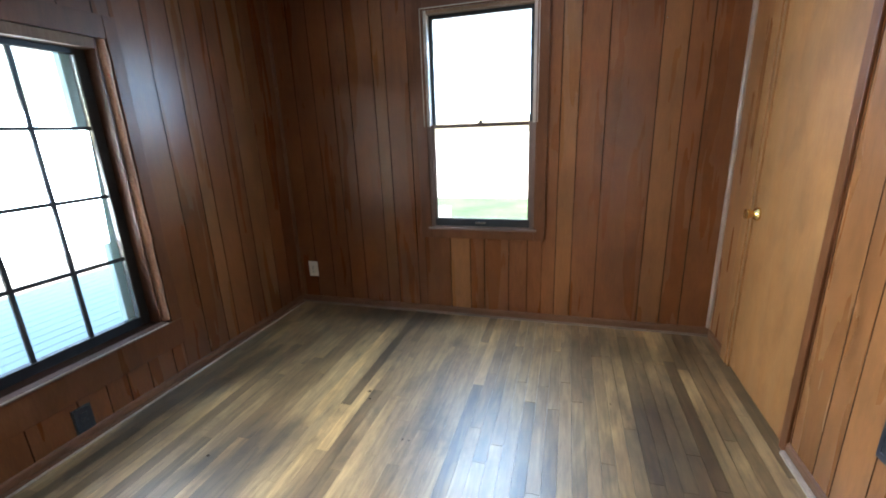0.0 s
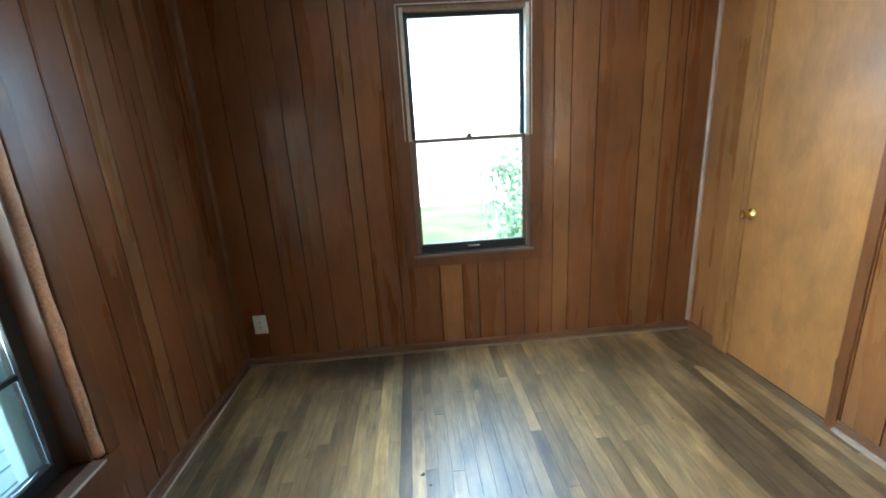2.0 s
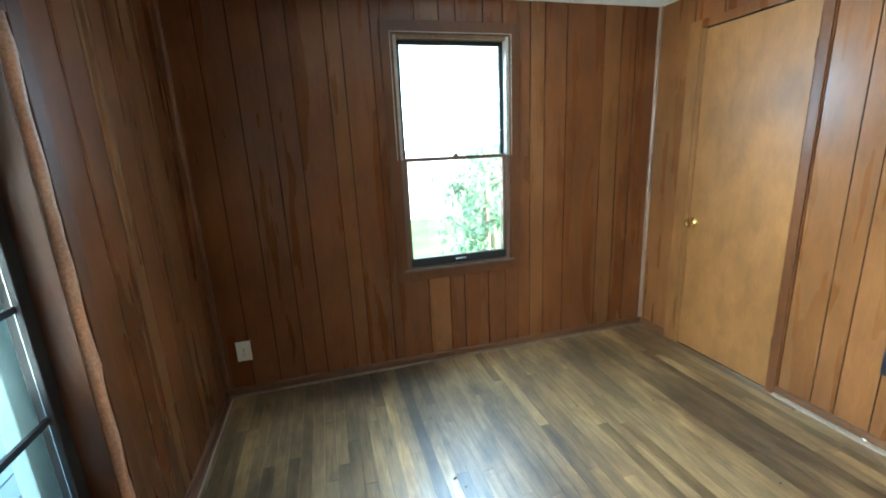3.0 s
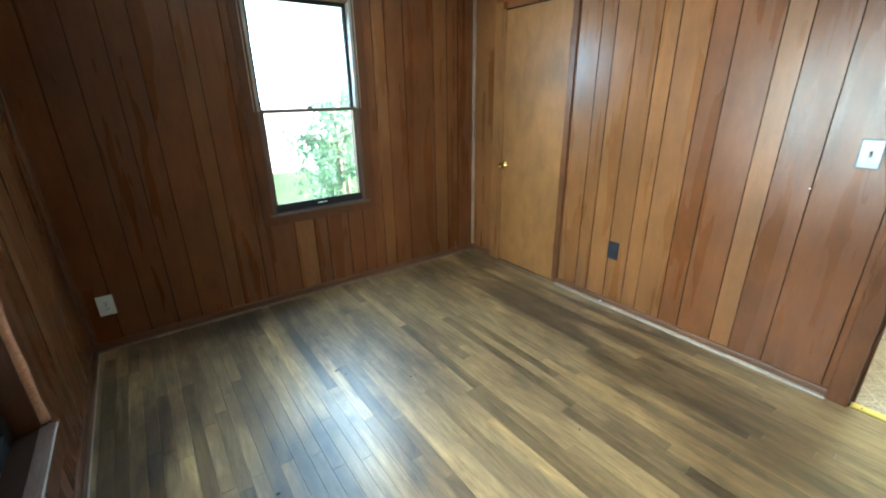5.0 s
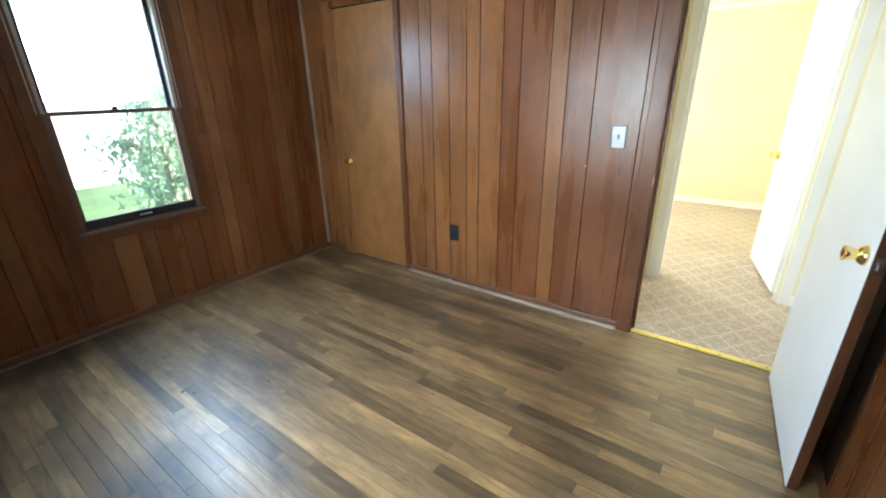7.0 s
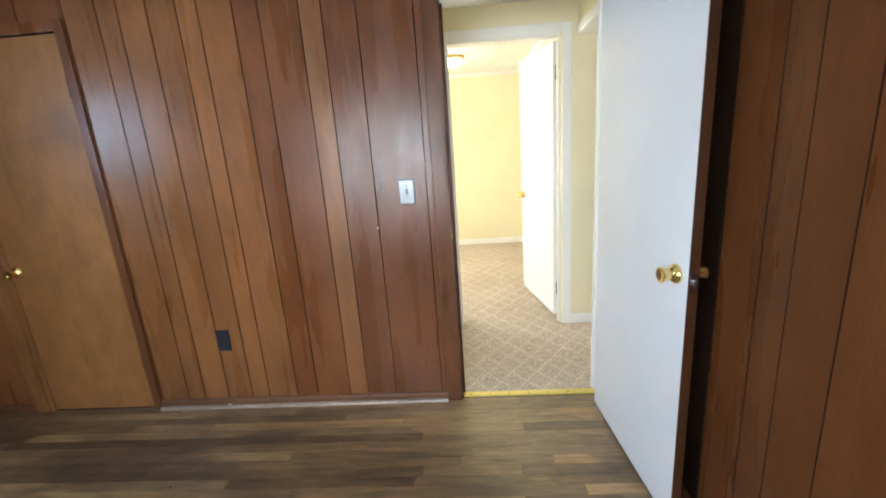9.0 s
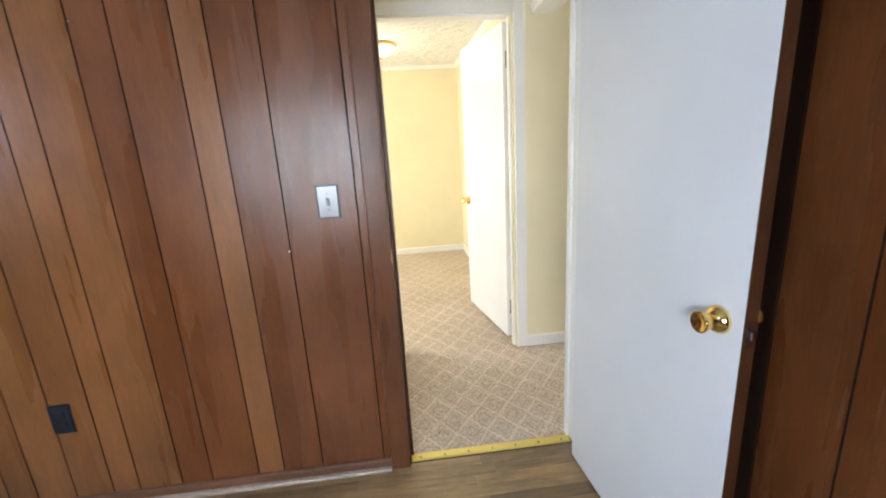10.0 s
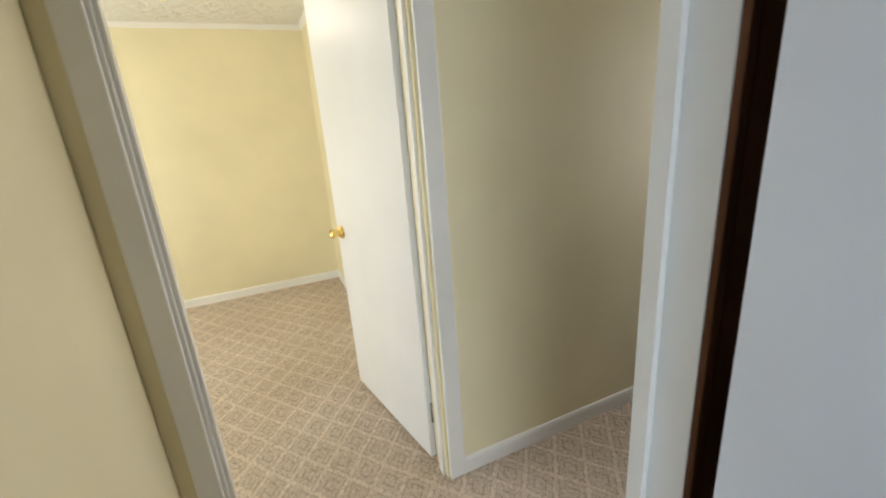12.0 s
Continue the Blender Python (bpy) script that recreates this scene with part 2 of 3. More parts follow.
def carpet_material():
    """Beige carpet with a raised diagonal lattice of pale lines round small squares."""
    m, nt, b = mat("lattice_carpet", 0.95, 0, (0.4, 0.32, 0.25), 0.1)
    geo = nt.nodes.new("ShaderNodeNewGeometry")
    sep = nt.nodes.new("ShaderNodeSeparateXYZ")
    nt.links.new(geo.outputs["Position"], sep.inputs[0])

    def op(kind, a, c=0.0):
        n = nt.nodes.new("ShaderNodeMath")
        n.operation = kind
        for i, v in enumerate((a, c)):
            if isinstance(v, bpy.types.NodeSocket):
                nt.links.new(v, n.inputs[i])
            else:
                n.inputs[i].default_value = v
        return n.outputs[0]

    d = []
    wob = op("MULTIPLY", noise_tex(nt, coords(nt, (1, 1, 1), False), 9, 2), 0.12)
    for slope, phase in ((0.76, 0.40), (-0.76, 0.60)):
        along = op("ADD", sep.outputs["Y"], op("MULTIPLY", sep.outputs["X"], slope))
        f = op("FRACT", op("ADD", op("ADD", op("MULTIPLY", along, 1 / 0.153), wob), phase - 0.06))
        d.append(op("ABSOLUTE", op("SUBTRACT", f, 0.5)))
    far = op("MAXIMUM", d[0], d[1])
    tuft = noise_tex(nt, coords(nt, (1, 1, 1), False), 75, 3, 0.65, 1.0)
    line = op("GREATER_THAN", op("ADD", far, op("MULTIPLY", op("SUBTRACT", tuft, 0.5), 0.10)), 0.425)
    ring = op("MULTIPLY", op("GREATER_THAN", far, 0.17), op("LESS_THAN", far, 0.225))
    rim = op("MULTIPLY", op("GREATER_THAN", far, 0.385), op("SUBTRACT", 1.0, line))
    ring = op("MAXIMUM", ring, op("MULTIPLY", rim, 0.8))
    loops = noise_tex(nt, coords(nt, (1, 1, 1), False), 260, 2, 0.7)
    loops = mix(nt, 0.5, loops, tuft)
    fleck = ramp(nt, loops, [(0.36, (0.33, 0.262, 0.200)), (0.5, (0.57, 0.475, 0.385)), (0.64, (0.74, 0.645, 0.545))])
    pale = mix(nt, 1.0, fleck, (1.18, 1.19, 1.20), "MULTIPLY")
    dim = mix(nt, 1.0, fleck, (0.70, 0.67, 0.63), "MULTIPLY")
    patch = noise_tex(nt, coords(nt, (1, 1, 1), False), 38, 2, 0.5)
    c = mix(nt, op("MULTIPLY", op("MULTIPLY", ring, op("GREATER_THAN", patch, 0.44)), 0.85), fleck, dim)
    c = mix(nt, op("MULTIPLY", line, 0.85), c, pale)
    soil = noise_tex(nt, coords(nt, (1, 1, 1), False), 1.6, 3, 0.5)
    c = mix(nt, 1.0, c, ramp(nt, soil, [(0.3, (0.9, 0.88, 0.85)), (0.7, (1.04, 1.04, 1.04))]), "MULTIPLY")
    nt.links.new(c, b.inputs["Base Color"])
    h = op("ADD", op("MULTIPLY", line, 0.7), op("MULTIPLY", loops, 1.0))
    h = op("SUBTRACT", h, op("MULTIPLY", ring, 0.9))
    bump(nt, b, h, 0.85, 0.006)
    return m


CARPET = carpet_material()

# ---- mesh helpers ----


def box(bm, x0, x1, y0, y1, z0, z1, bevel=0.0):
    vs = [bm.verts.new((x, y, z)) for x in (x0, x1) for y in (y0, y1) for z in (z0, z1)]
    fs = [bm.faces.new([vs[i] for i in q]) for q in ((0, 1, 3, 2), (4, 6, 7, 5), (0, 4, 5, 1), (2, 3, 7, 6), (0, 2, 6, 4), (1, 5, 7, 3))]
    if bevel:
        es = list({e for f in fs for e in f.edges})
        bmesh.ops.bevel(bm, geom=es, offset=bevel, segments=2, affect="EDGES", profile=0.6)


def lathe(bm, profile, m, n=28):
    """Turn a profile of (radius, height) about z, then place it by m."""
    rings = []
    for r, h in profile:
        rings.append([bm.verts.new(m @ Vector((r * math.cos(2 * math.pi * i / n), r * math.sin(2 * math.pi * i / n), h))) for i in range(n)])
    for a, c in zip(rings, rings[1:]):
        for i in range(n):
            f = bm.faces.new((a[i], a[(i + 1) % n], c[(i + 1) % n], c[i]))
            f.smooth = True
    for ring, flip in ((rings[0], True), (rings[-1], False)):
        bm.faces.new(ring[::-1] if flip else ring)


def extrude(bm, profile, start, end, side, up=(0, 0, 1)):
    """Sweep a closed profile of (out, height) from start to end; out goes along side."""
    s, e, side, up = Vector(start), Vector(end), Vector(side), Vector(up)
    a = [bm.verts.new(s + side * o + up * h) for o, h in profile]
    c = [bm.verts.new(e + side * o + up * h) for o, h in profile]
    n = len(profile)
    for i in range(n):
        bm.faces.new((a[i], a[(i + 1) % n], c[(i + 1) % n], c[i]))
    bm.faces.new(a[::-1])
    bm.faces.new(c)


def part(name, bm, material, parent=None, label="", kind=""):
    bmesh.ops.recalc_face_normals(bm, faces=bm.faces)
    me = bpy.data.meshes.new(name)
    bm.to_mesh(me)
    bm.free()
    me.materials.append(material)
    ob = new(name, me)
    ob.parent = parent
    return tagged(ob, label=label, kind=kind)


def box_part(name, dims, material, parent=None, bevel=0.0, label="", kind=""):
    bm = bmesh.new()
    box(bm, *dims, bevel)
    return part(name, bm, material, parent, label, kind)


def thing(name, m, label, category, group="", kind=""):
    ob = new(name)
    ob.matrix_world = m
    return tagged(ob, label, category, group, kind)


def spans(u0, u1, z0, z1, holes):
    """The rectangles left of a wall's face when its holes are cut out."""
    us = sorted({u0, u1, *[h[i] for h in holes for i in (0, 1) if u0 < h[i] < u1]})
    out = []
    for a, c in zip(us, us[1:]):
        mid, z = (a + c) / 2, z0
        for h in sorted([h for h in holes if h[0] < mid < h[1]], key=lambda q: q[2]):
            if h[2] > z:
                out.append((a, c, z, h[2]))
            z = h[3]
        if z < z1:
            out.append((a, c, z, z1))
    return out


def wall(name, axis, face, depth, u0, u1, z0, z1, material, label, holes=()):
    """A wall with thickness and real openings. axis: the one that its face is square to."""
    bm = bmesh.new()
    lo, hi = sorted((face, face + depth))
    for a, c, p, q in spans(u0, u1, z0, z1, holes):
        if axis == "x":
            box(bm, lo, hi, a, c, p, q)
        else:
            box(bm, a, c, lo, hi, p, q)
    ob = part(name, bm, material, kind="structure")
    return tagged(ob, label, "wall")


def boards(parent, axis, face, thick, cuts, z0, z1, holes=(), light=()):
    """Upright boards with chamfered edges. thick is signed: out of the wall. light: places of the boards of honey colour."""
    made = {}
    for u0, u1 in zip(cuts, cuts[1:]):
        for a, c, p, q in spans(u0 + 0.0013, u1 - 0.0013, z0, z1, holes):
            if c - a < 0.004 or q - p < 0.02:
                continue
            g = 0.0014 if c - a > 0.02 else 0.001
            verts, outer = [], face + thick
            for d, i in ((face, 0), (outer - math.copysign(g, thick), 0), (outer, g)):
                for u, z in ((a + i, p), (c - i, p), (c - i, q), (a + i, q)):
                    verts.append((d, u, z) if axis == "x" else (u, d, z))
            quads = [(0, 1, 2, 3), (8, 9, 10, 11)] + [(k + i, k + (i + 1) % 4, k + 4 + (i + 1) % 4, k + 4 + i) for k in (0, 4) for i in range(4)]
            me = bpy.data.meshes.new("board")
            me.from_pydata(verts, [], quads)
            bm = bmesh.new()
            bm.from_mesh(me)
            bmesh.ops.recalc_face_normals(bm, faces=bm.faces)
            bm.to_mesh(me)
            bm.free()
            me.materials.append(PANEL_LIGHT if any(u0 < q < u1 for q in light) else PANEL)
            me.materials.append(DARKGAP)
            for face_ in me.polygons:
                face_.material_index = 0 if abs(face_.normal[0 if axis == "x" else 1]) > 0.95 else 1
            ob = new("board", me)
            ob.parent = parent


# ---- large structure ----
NWIN = (-0.885, -0.160, 0.672, 2.085)
WWIN = (-0.1745, 1.541, 0.388, 1.815)
DOORWAY = (-0.838, -0.057, 0.0, 2.07)
CLOSET = (1.77, 2.415, 0.0, 2.075)
FARDOOR = (-0.845, -0.048, 0.0, 2.085)

wall_north = wall("wall_north", "y", N + 0.008, 0.14, W - 0.15, FAR_W, -0.02, H + 0.05, DARKGAP, "dark walnut board panelled wall with a tall window", [NWIN])
wall_west = wall("wall_west", "x", W - 0.008, -0.14, S - 0.15, N + 0.008, -0.02, H + 0.05, DARKGAP, "dark walnut board panelled wall with a wide gridded window", [WWIN])
wall_south = wall("wall_south", "y", S - 0.008, -0.14, W - 0.008, E + 0.008, -0.02, H + 0.05, DARKGAP, "reddish walnut board panelled wall behind the open door")
wall_east = wall("wall_east", "x", E + 0.008, 0.068, S - 0.148, N + 0.008, -0.02, H + 0.05, DARKGAP, "glossy walnut board panelled wall with a closet door", [DOORWAY, CLOSET])

floor = box_part("floor", (W - 0.008, E + 0.02, S - 0.008, N + 0.008, -0.06, -0.014), DARKGAP, kind="structure")
tagged(floor, "worn oak strip floor with dark stains and pale boards", "floor")
ceiling = box_part("ceiling", (W - 0.15, E + 0.04, S - 0.15, N + 0.15, H, H + 0.08), CEIL, kind="structure")
tagged(ceiling, "white painted room ceiling", "ceiling")

# hall and far room
carpet = box_part("carpet_floor", (E + 0.045, FAR_E + 0.1, HALL_S, FAR_N + 0.1, -0.06, 0.004), CARPET, kind="structure")
tagged(carpet, "beige carpet with a raised diagonal lattice pattern", "carpet")
hall_wall_west = wall("hall_wall_west", "x", HALL_W, -0.0015, HALL_S, HALL_N, 0, H, YELLOW, "cream yellow painted hall wall", [DOORWAY])
hall_wall_back = wall("hall_wall_back", "x", HALL_W, -0.1, HALL_S, S - 0.148, 0, H, YELLOW, "cream yellow painted hall wall")
hall_wall_north = wall("hall_wall_north", "y", HALL_N, 0.1, HALL_W - 0.01, HALL_E, 0, H, YELLOW, "cream yellow painted end wall of the hall")
# The opening is made up, to let the added fill into the hall
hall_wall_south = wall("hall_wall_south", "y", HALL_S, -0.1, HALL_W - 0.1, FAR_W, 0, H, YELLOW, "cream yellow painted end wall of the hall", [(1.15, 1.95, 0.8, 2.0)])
hall_wall_east = wall("hall_wall_east", "x", HALL_E, FAR_W - HALL_E, HALL_S, FAR_N, 0, H, YELLOW, "cream yellow painted wall between hall and far room", [FARDOOR])
far_wall_east = wall("far_wall_east", "x", FAR_E, 0.1, FAR_S - 0.1, FAR_N + 0.1, 0, H, YELLOW, "pale yellow painted wall of the far room")
far_wall_south = wall("far_wall_south", "y", FAR_S, -0.1, FAR_W, FAR_E, 0, H, YELLOW, "pale yellow painted wall behind the far door")
far_wall_north = wall("far_wall_north", "y", FAR_N, 0.1, FAR_W, FAR_E, 0, H, YELLOW, "pale yellow painted window wall", [(2.6, 4.0, 0.7, 2.05)])
hall_ceiling = box_part("hall_ceiling", (E + 0.041, FAR_E + 0.1, HALL_S, FAR_N + 0.1, H, H + 0.08), CEIL, kind="structure")
tagged(hall_ceiling, "white stippled plaster ceiling", "ceiling")
hall_header = box_part("hall_header", (HALL_W, HALL_E, -1.06, -0.955, 2.085, H), YELLOW, kind="structure")
tagged(hall_header, "cream yellow painted header across the hall", "wall")
for y0, y1 in ((-0.955, -0.940), (-1.075, -1.06)):
    box_part("header_trim", (HALL_W, HALL_E, y0, y1, 2.065, 2.125), WHITE, hall_header, 0.003)
box_part("header_soffit", (HALL_W, HALL_E, -1.06, -0.955, 2.067, 2.084), WHITE, hall_header)

# threshold
threshold = thing("threshold", pose(E + 0.035, -0.448, 0), "brass-coloured metal threshold strip on the doorway floor", "threshold", kind="structure")
bm = bmesh.new()
extrude(bm, [(-0.022, 0.0), (-0.022, 0.003), (-0.014, 0.008), (0.014, 0.010), (0.022, 0.006), (0.022, 0.0)], (0, -0.370, 0), (0, 0.372, 0), (1, 0, 0))
part("strip", bm, GOLD, threshold)
for k in range(7):
    bm = bmesh.new()
    lathe(bm, [(0.004, 0.0), (0.004, 0.0015), (0.002, 0.0022)], pose(-0.008, -0.33 + 0.11 * k, 0.0085), 10)
    part("screw", bm, BLACK, threshold)


# ---- mouldings ----
def run(name, start, end, side, profile, material, label, category="baseboard"):
    bm = bmesh.new()
    extrude(bm, profile, start, end, side)
    return tagged(part(name, bm, material, kind="structure"), label, category)


THIN_P = [(0, 0), (0.010, 0), (0.010, 0.005), (0.006, 0.010), (0, 0.011)]
SHOE_P = [(0, 0), (0.017, 0), (0.017, 0.006), (0.013, 0.013), (0.006, 0.017), (0, 0.018)]
BASE_P = [(0, 0), (0.011, 0), (0.011, 0.042), (0.008, 0.052), (0.003, 0.056), (0, 0.056)]
WBASE_P = [(0, 0), (0.013, 0), (0.013, 0.060), (0.009, 0.072), (0, 0.074)]
run("baseboard", (W, N, 0), (E, N, 0), (0, -1, 0), BASE_P, BASEWOOD, "low dark wooden baseboard under the window wall")
# Thinner and paler than the base, to draw the shoe's highlight line
run("shoe_moulding", (W, N - 0.0115, 0), (E, N - 0.0115, 0), (0, -1, 0), THIN_P, SHOE, "thin brown moulding coloured as a highlight line at the floor")
run("baseboard", (W, S, 0), (W, N - 0.03, 0), (1, 0, 0), BASE_P, BASEWOOD, "low dark wooden baseboard under the wide window")
run("shoe_moulding", (W + 0.0115, S, 0), (W + 0.0115, N - 0.03, 0), (1, 0, 0), SHOE_P, BASEWOOD, "scuffed dark quarter-round moulding at the floor")
# Pale strip that paints the highlight along the west moulding
run("worn_edge", (W + 0.029, S + 0.03, 0), (W + 0.029, N - 0.05, 0), (1, 0, 0), [(0, 0.0), (0.0035, 0.0), (0.0035, 0.009), (0, 0.0095)], PALE_LIT_WEAR, "pale strip coloured as a highlight along the moulding", "moulding")
run("baseboard", (E, 0.012, 0), (E, 1.722, 0), (-1, 0, 0), BASE_P, BASEWOOD, "low reddish wooden baseboard below the panelling")
run("shoe_moulding", (E - 0.0115, 0.012, 0), (E - 0.0115, 1.722, 0), (-1, 0, 0), SHOE_P, ESHOE, "scuffed pale quarter-round moulding at the floor")
run("baseboard", (E, 2.525, 0), (E, N - 0.03, 0), (-1, 0, 0), BASE_P, BASEWOOD, "short wooden baseboard beside the closet door")
run("baseboard", (W, S, 0), (0.9, S, 0), (0, 1, 0), BASE_P, BASEWOOD, "low dark wooden baseboard")
run("baseboard", (HALL_E, HALL_S, 0.004), (HALL_E, -0.90, 0.004), (-1, 0, 0), WBASE_P, WHITE, "white painted baseboard along the hall carpet")
run("baseboard", (HALL_W, HALL_N, 0.004), (HALL_E - 0.02, HALL_N, 0.004), (0, -1, 0), WBASE_P, WHITE, "short white baseboard at the end of the hall")
run("baseboard", (HALL_W, HALL_S, 0.004), (HALL_W, -0.90, 0.004), (1, 0, 0), WBASE_P, WHITE, "white painted baseboard along the hall carpet")
run("baseboard", (FAR_E, FAR_S, 0.004), (FAR_E, FAR_N, 0.004), (-1, 0, 0), WBASE_P, WHITE, "white painted baseboard on the yellow wall")
run("baseboard", (FAR_W, FAR_S, 0.004), (FAR_E, FAR_S, 0.004), (0, 1, 0), WBASE_P, WHITE, "white painted baseboard behind the far door")
CROWN_P = [(0, 0), (0.006, 0), (0.03, 0.03), (0.03, 0.036), (0, 0.036)]
run("crown_moulding", (FAR_E, FAR_S, H - 0.037), (FAR_E, FAR_N, H - 0.037), (-1, 0, 0), CROWN_P, WHITE, "thin white cove moulding under the ceiling", "moulding")
run("crown_moulding", (FAR_W, FAR_S, H - 0.037), (FAR_E, FAR_S, H - 0.037), (0, 1, 0), CROWN_P, WHITE, "thin white cove moulding under the ceiling", "moulding")
# corner beads of the panelled room; the east one has its highlight in its colour
for x, y, sx, sy, m in ((E, N, -1, -1, CORNERWOOD), (W, N, 1, -1, BASEWOOD)):
    bm = bmesh.new()
    pts = [(0, 0), (0.020, 0)] + [(0.006 + 0.014 * math.cos(q * math.pi / 12), 0.006 + 0.014 * math.sin(q * math.pi / 12)) for q in range(7)] + [(0, 0.020)]
    a = [bm.verts.new((x + sx * u, y + sy * v, 0.058)) for u, v in pts]
    c = [bm.verts.new((x + sx * u, y + sy * v, H)) for u, v in pts]
    for i in range(len(pts)):
        bm.faces.new((a[i], a[(i + 1) % len(pts)], c[(i + 1) % len(pts)], c[i])).smooth = 1 < i < len(pts) - 2
    tagged(part("corner_moulding", bm, m, kind="structure"), "wooden quarter-round moulding in the room corner", "moulding")


# Flat strip painted as the shadow that the open door throws on the boards
tagged(box_part("corner_moulding", (0.178, 0.335, S, S + 0.004, 0.058, H), DOORSHADE, kind="structure"), "dark strip painted as the shade of the open door on the panelling", "moulding")

# ---- windows ----
def frame_bars(name, parent, axis, d0, d1, u0, u1, z0, z1, w, material, bevel=0.002, wb=None, wt=None, label=""):
    """A frame of four bars about an opening, drawn as one mesh."""
    wb, wt = wb or w, wt or w
    bm = bmesh.new()
    for a, c, p, q in ((u0, u0 + w, z0, z1), (u1 - w, u1, z0, z1), (u0 + w, u1 - w, z0, z0 + wb), (u0 + w, u1 - w, z1 - wt, z1)):
        if axis == "x":
            box(bm, d0, d1, a, c, p, q, bevel)
        else:
            box(bm, a, c, d0, d1, p, q, bevel)
    return part(name, bm, material, parent, label)


window_1 = thing("window_1", pose(0, 0, 0), "tall double-hung window in a dark frame with a pale lit reveal", "window", kind="structure")
x0, x1, z0, z1 = NWIN
frame_bars("casing", window_1, "y", N - 0.013, N, x0 - 0.075, x1 + 0.075, z0 - 0.075, z1 + 0.075, 0.075, PANEL_DARK, 0.003)
zm = 1.375
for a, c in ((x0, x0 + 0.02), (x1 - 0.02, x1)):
    # Sunlight on the upper reveal is put into its pale colour
    box_part("reveal", (a, c, N, N + 0.11, zm, z1), PALE_LIT_WEAR, window_1, label="wooden reveal coloured pale as if sunlit")
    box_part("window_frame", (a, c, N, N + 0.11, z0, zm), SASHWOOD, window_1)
box_part("head", (x0 + 0.02, x1 - 0.02, N, N + 0.11, z1 - 0.02, z1), TRIM_LIGHT, window_1)
for a, c, p, q in ((x0 - 0.021, x0 - 0.0155, zm, z1 + 0.0135), (x1 + 0.0085, x1 + 0.0135, zm, z1 + 0.0135), (x0 - 0.0154, x1 + 0.0084, z1 + 0.009, z1 + 0.0135)):
    box_part("worn_edge", (a, c, N - 0.0155, N - 0.0132, p, q), PALE_LIT_WEAR, window_1, 0.0006)
box_part("stool", (x0 + 0.02, x1 - 0.02, N, N + 0.11, z0, z0 + 0.0115), SASHWOOD, window_1)
box_part("sill", (x0 - 0.02, x1 + 0.02, N - 0.03, N - 0.0135, z0 - 0.012, z0 + 0.006), SASHWOOD, window_1, 0.003)
zm = 1.375
upper = frame_bars("upper_sash", window_1, "y", N + 0.045, N + 0.07, x0 + 0.02, x1 - 0.02, zm - 0.015, z1 - 0.02, 0.024, BRONZE, 0.002)
lower = frame_bars("lower_sash", window_1, "y", N + 0.010, N + 0.038, x0 + 0.004, x1 - 0.004, z0 + 0.012, zm + 0.010, 0.040, SASHWOOD, 0.003, wb=0.055, wt=0.022)
box_part("bottom_rail", (x0 + 0.03, x1 - 0.03, N + 0.004, N + 0.0095, z0 + 0.013, z0 + 0.064), BRONZE, lower, 0.002, "dark metal bottom rail")
box_part("pane", (x0 + 0.044, x1 - 0.044, N + 0.056, N + 0.060, zm + 0.009, z1 - 0.045), GLASS, upper).visible_shadow = False
box_part("pane", (x0 + 0.0445, x1 - 0.0445, N + 0.024, N + 0.027, z0 + 0.0675, zm - 0.0125), GLASS, lower).visible_shadow = False
bm = bmesh.new()
xc = (x0 + x1) / 2
box(bm, xc - 0.038, xc + 0.038, N - 0.008, N + 0.0035, z0 + 0.044, z0 + 0.049, 0.001)
box(bm, xc - 0.038, xc + 0.038, N - 0.013, N - 0.008, z0 + 0.036, z0 + 0.049, 0.002)
part("lift_handle", bm, STEEL, lower, "pale metal lift handle")
bm = bmesh.new()
lathe(bm, [(0.018, 0), (0.018, 0.006), (0.01, 0.012)], pose(xc, N + 0.024, zm + 0.0105), 16)
box(bm, xc - 0.006, xc + 0.028, N + 0.019, N + 0.029, zm + 0.0225, zm + 0.028, 0.001)
part("sash_lock", bm, BRONZE, lower)

window_2 = thing("window_2", pose(0, 0, 0), "wide dark-framed window with thin muntin bars in a grid", "window", kind="structure")
y0, y1, z0, z1 = WWIN
box_part("casing_side", (W, W + 0.014, y1 + 0.042, y1 + 0.105, z0 - 0.02, z1 + 0.10), PANEL_DARK, window_2, 0.003)
box_part("casing_side", (W, W + 0.014, y0 - 0.105, y0 + 0.004, z0 - 0.02, z1 + 0.10), PANEL_DARK, window_2, 0.003)
box_part("casing_head", (W, W + 0.0138, y0 + 0.004, y1 + 0.041, z1 - 0.004, z1 + 0.10), PANEL_DARK, window_2, 0.003)
box_part("apron", (W, W + 0.0142, y0 - 0.105, y1 + 0.105, z0 - 0.17, z0 - 0.022), PANEL_DARK, window_2, 0.003)
box_part("window_sill", (W - 0.09, W + 0.035, y0, y1, z0 - 0.020, z0 - 0.001), SILLWOOD, window_2, 0.004, "scuffed wooden sill with a pale edge")
box_part("sill_edge", (W + 0.0355, W + 0.041, y0, y1, z0 - 0.010, z0 - 0.003), PALE_LIT_WEAR, window_2, 0.001, "pale edge strip")
bm = bmesh.new()
box(bm, W - 0.075, W - 0.002, y1 - 0.012, y1 - 0.0045, z0, z1 - 0.004)
box(bm, W - 0.075, W - 0.002, y0 + 0.0045, y0 + 0.012, z0, z1 - 0.004)
part("reveal", bm, EDGEWOOD, window_2)
box_part("head_jamb", (W - 0.074, W - 0.0005, y0 + 0.0125, y1 - 0.0125, z1 - 0.05, z1 - 0.0045), TRIM_LIGHT, window_2, 0.002)
bm = bmesh.new()
rings = []
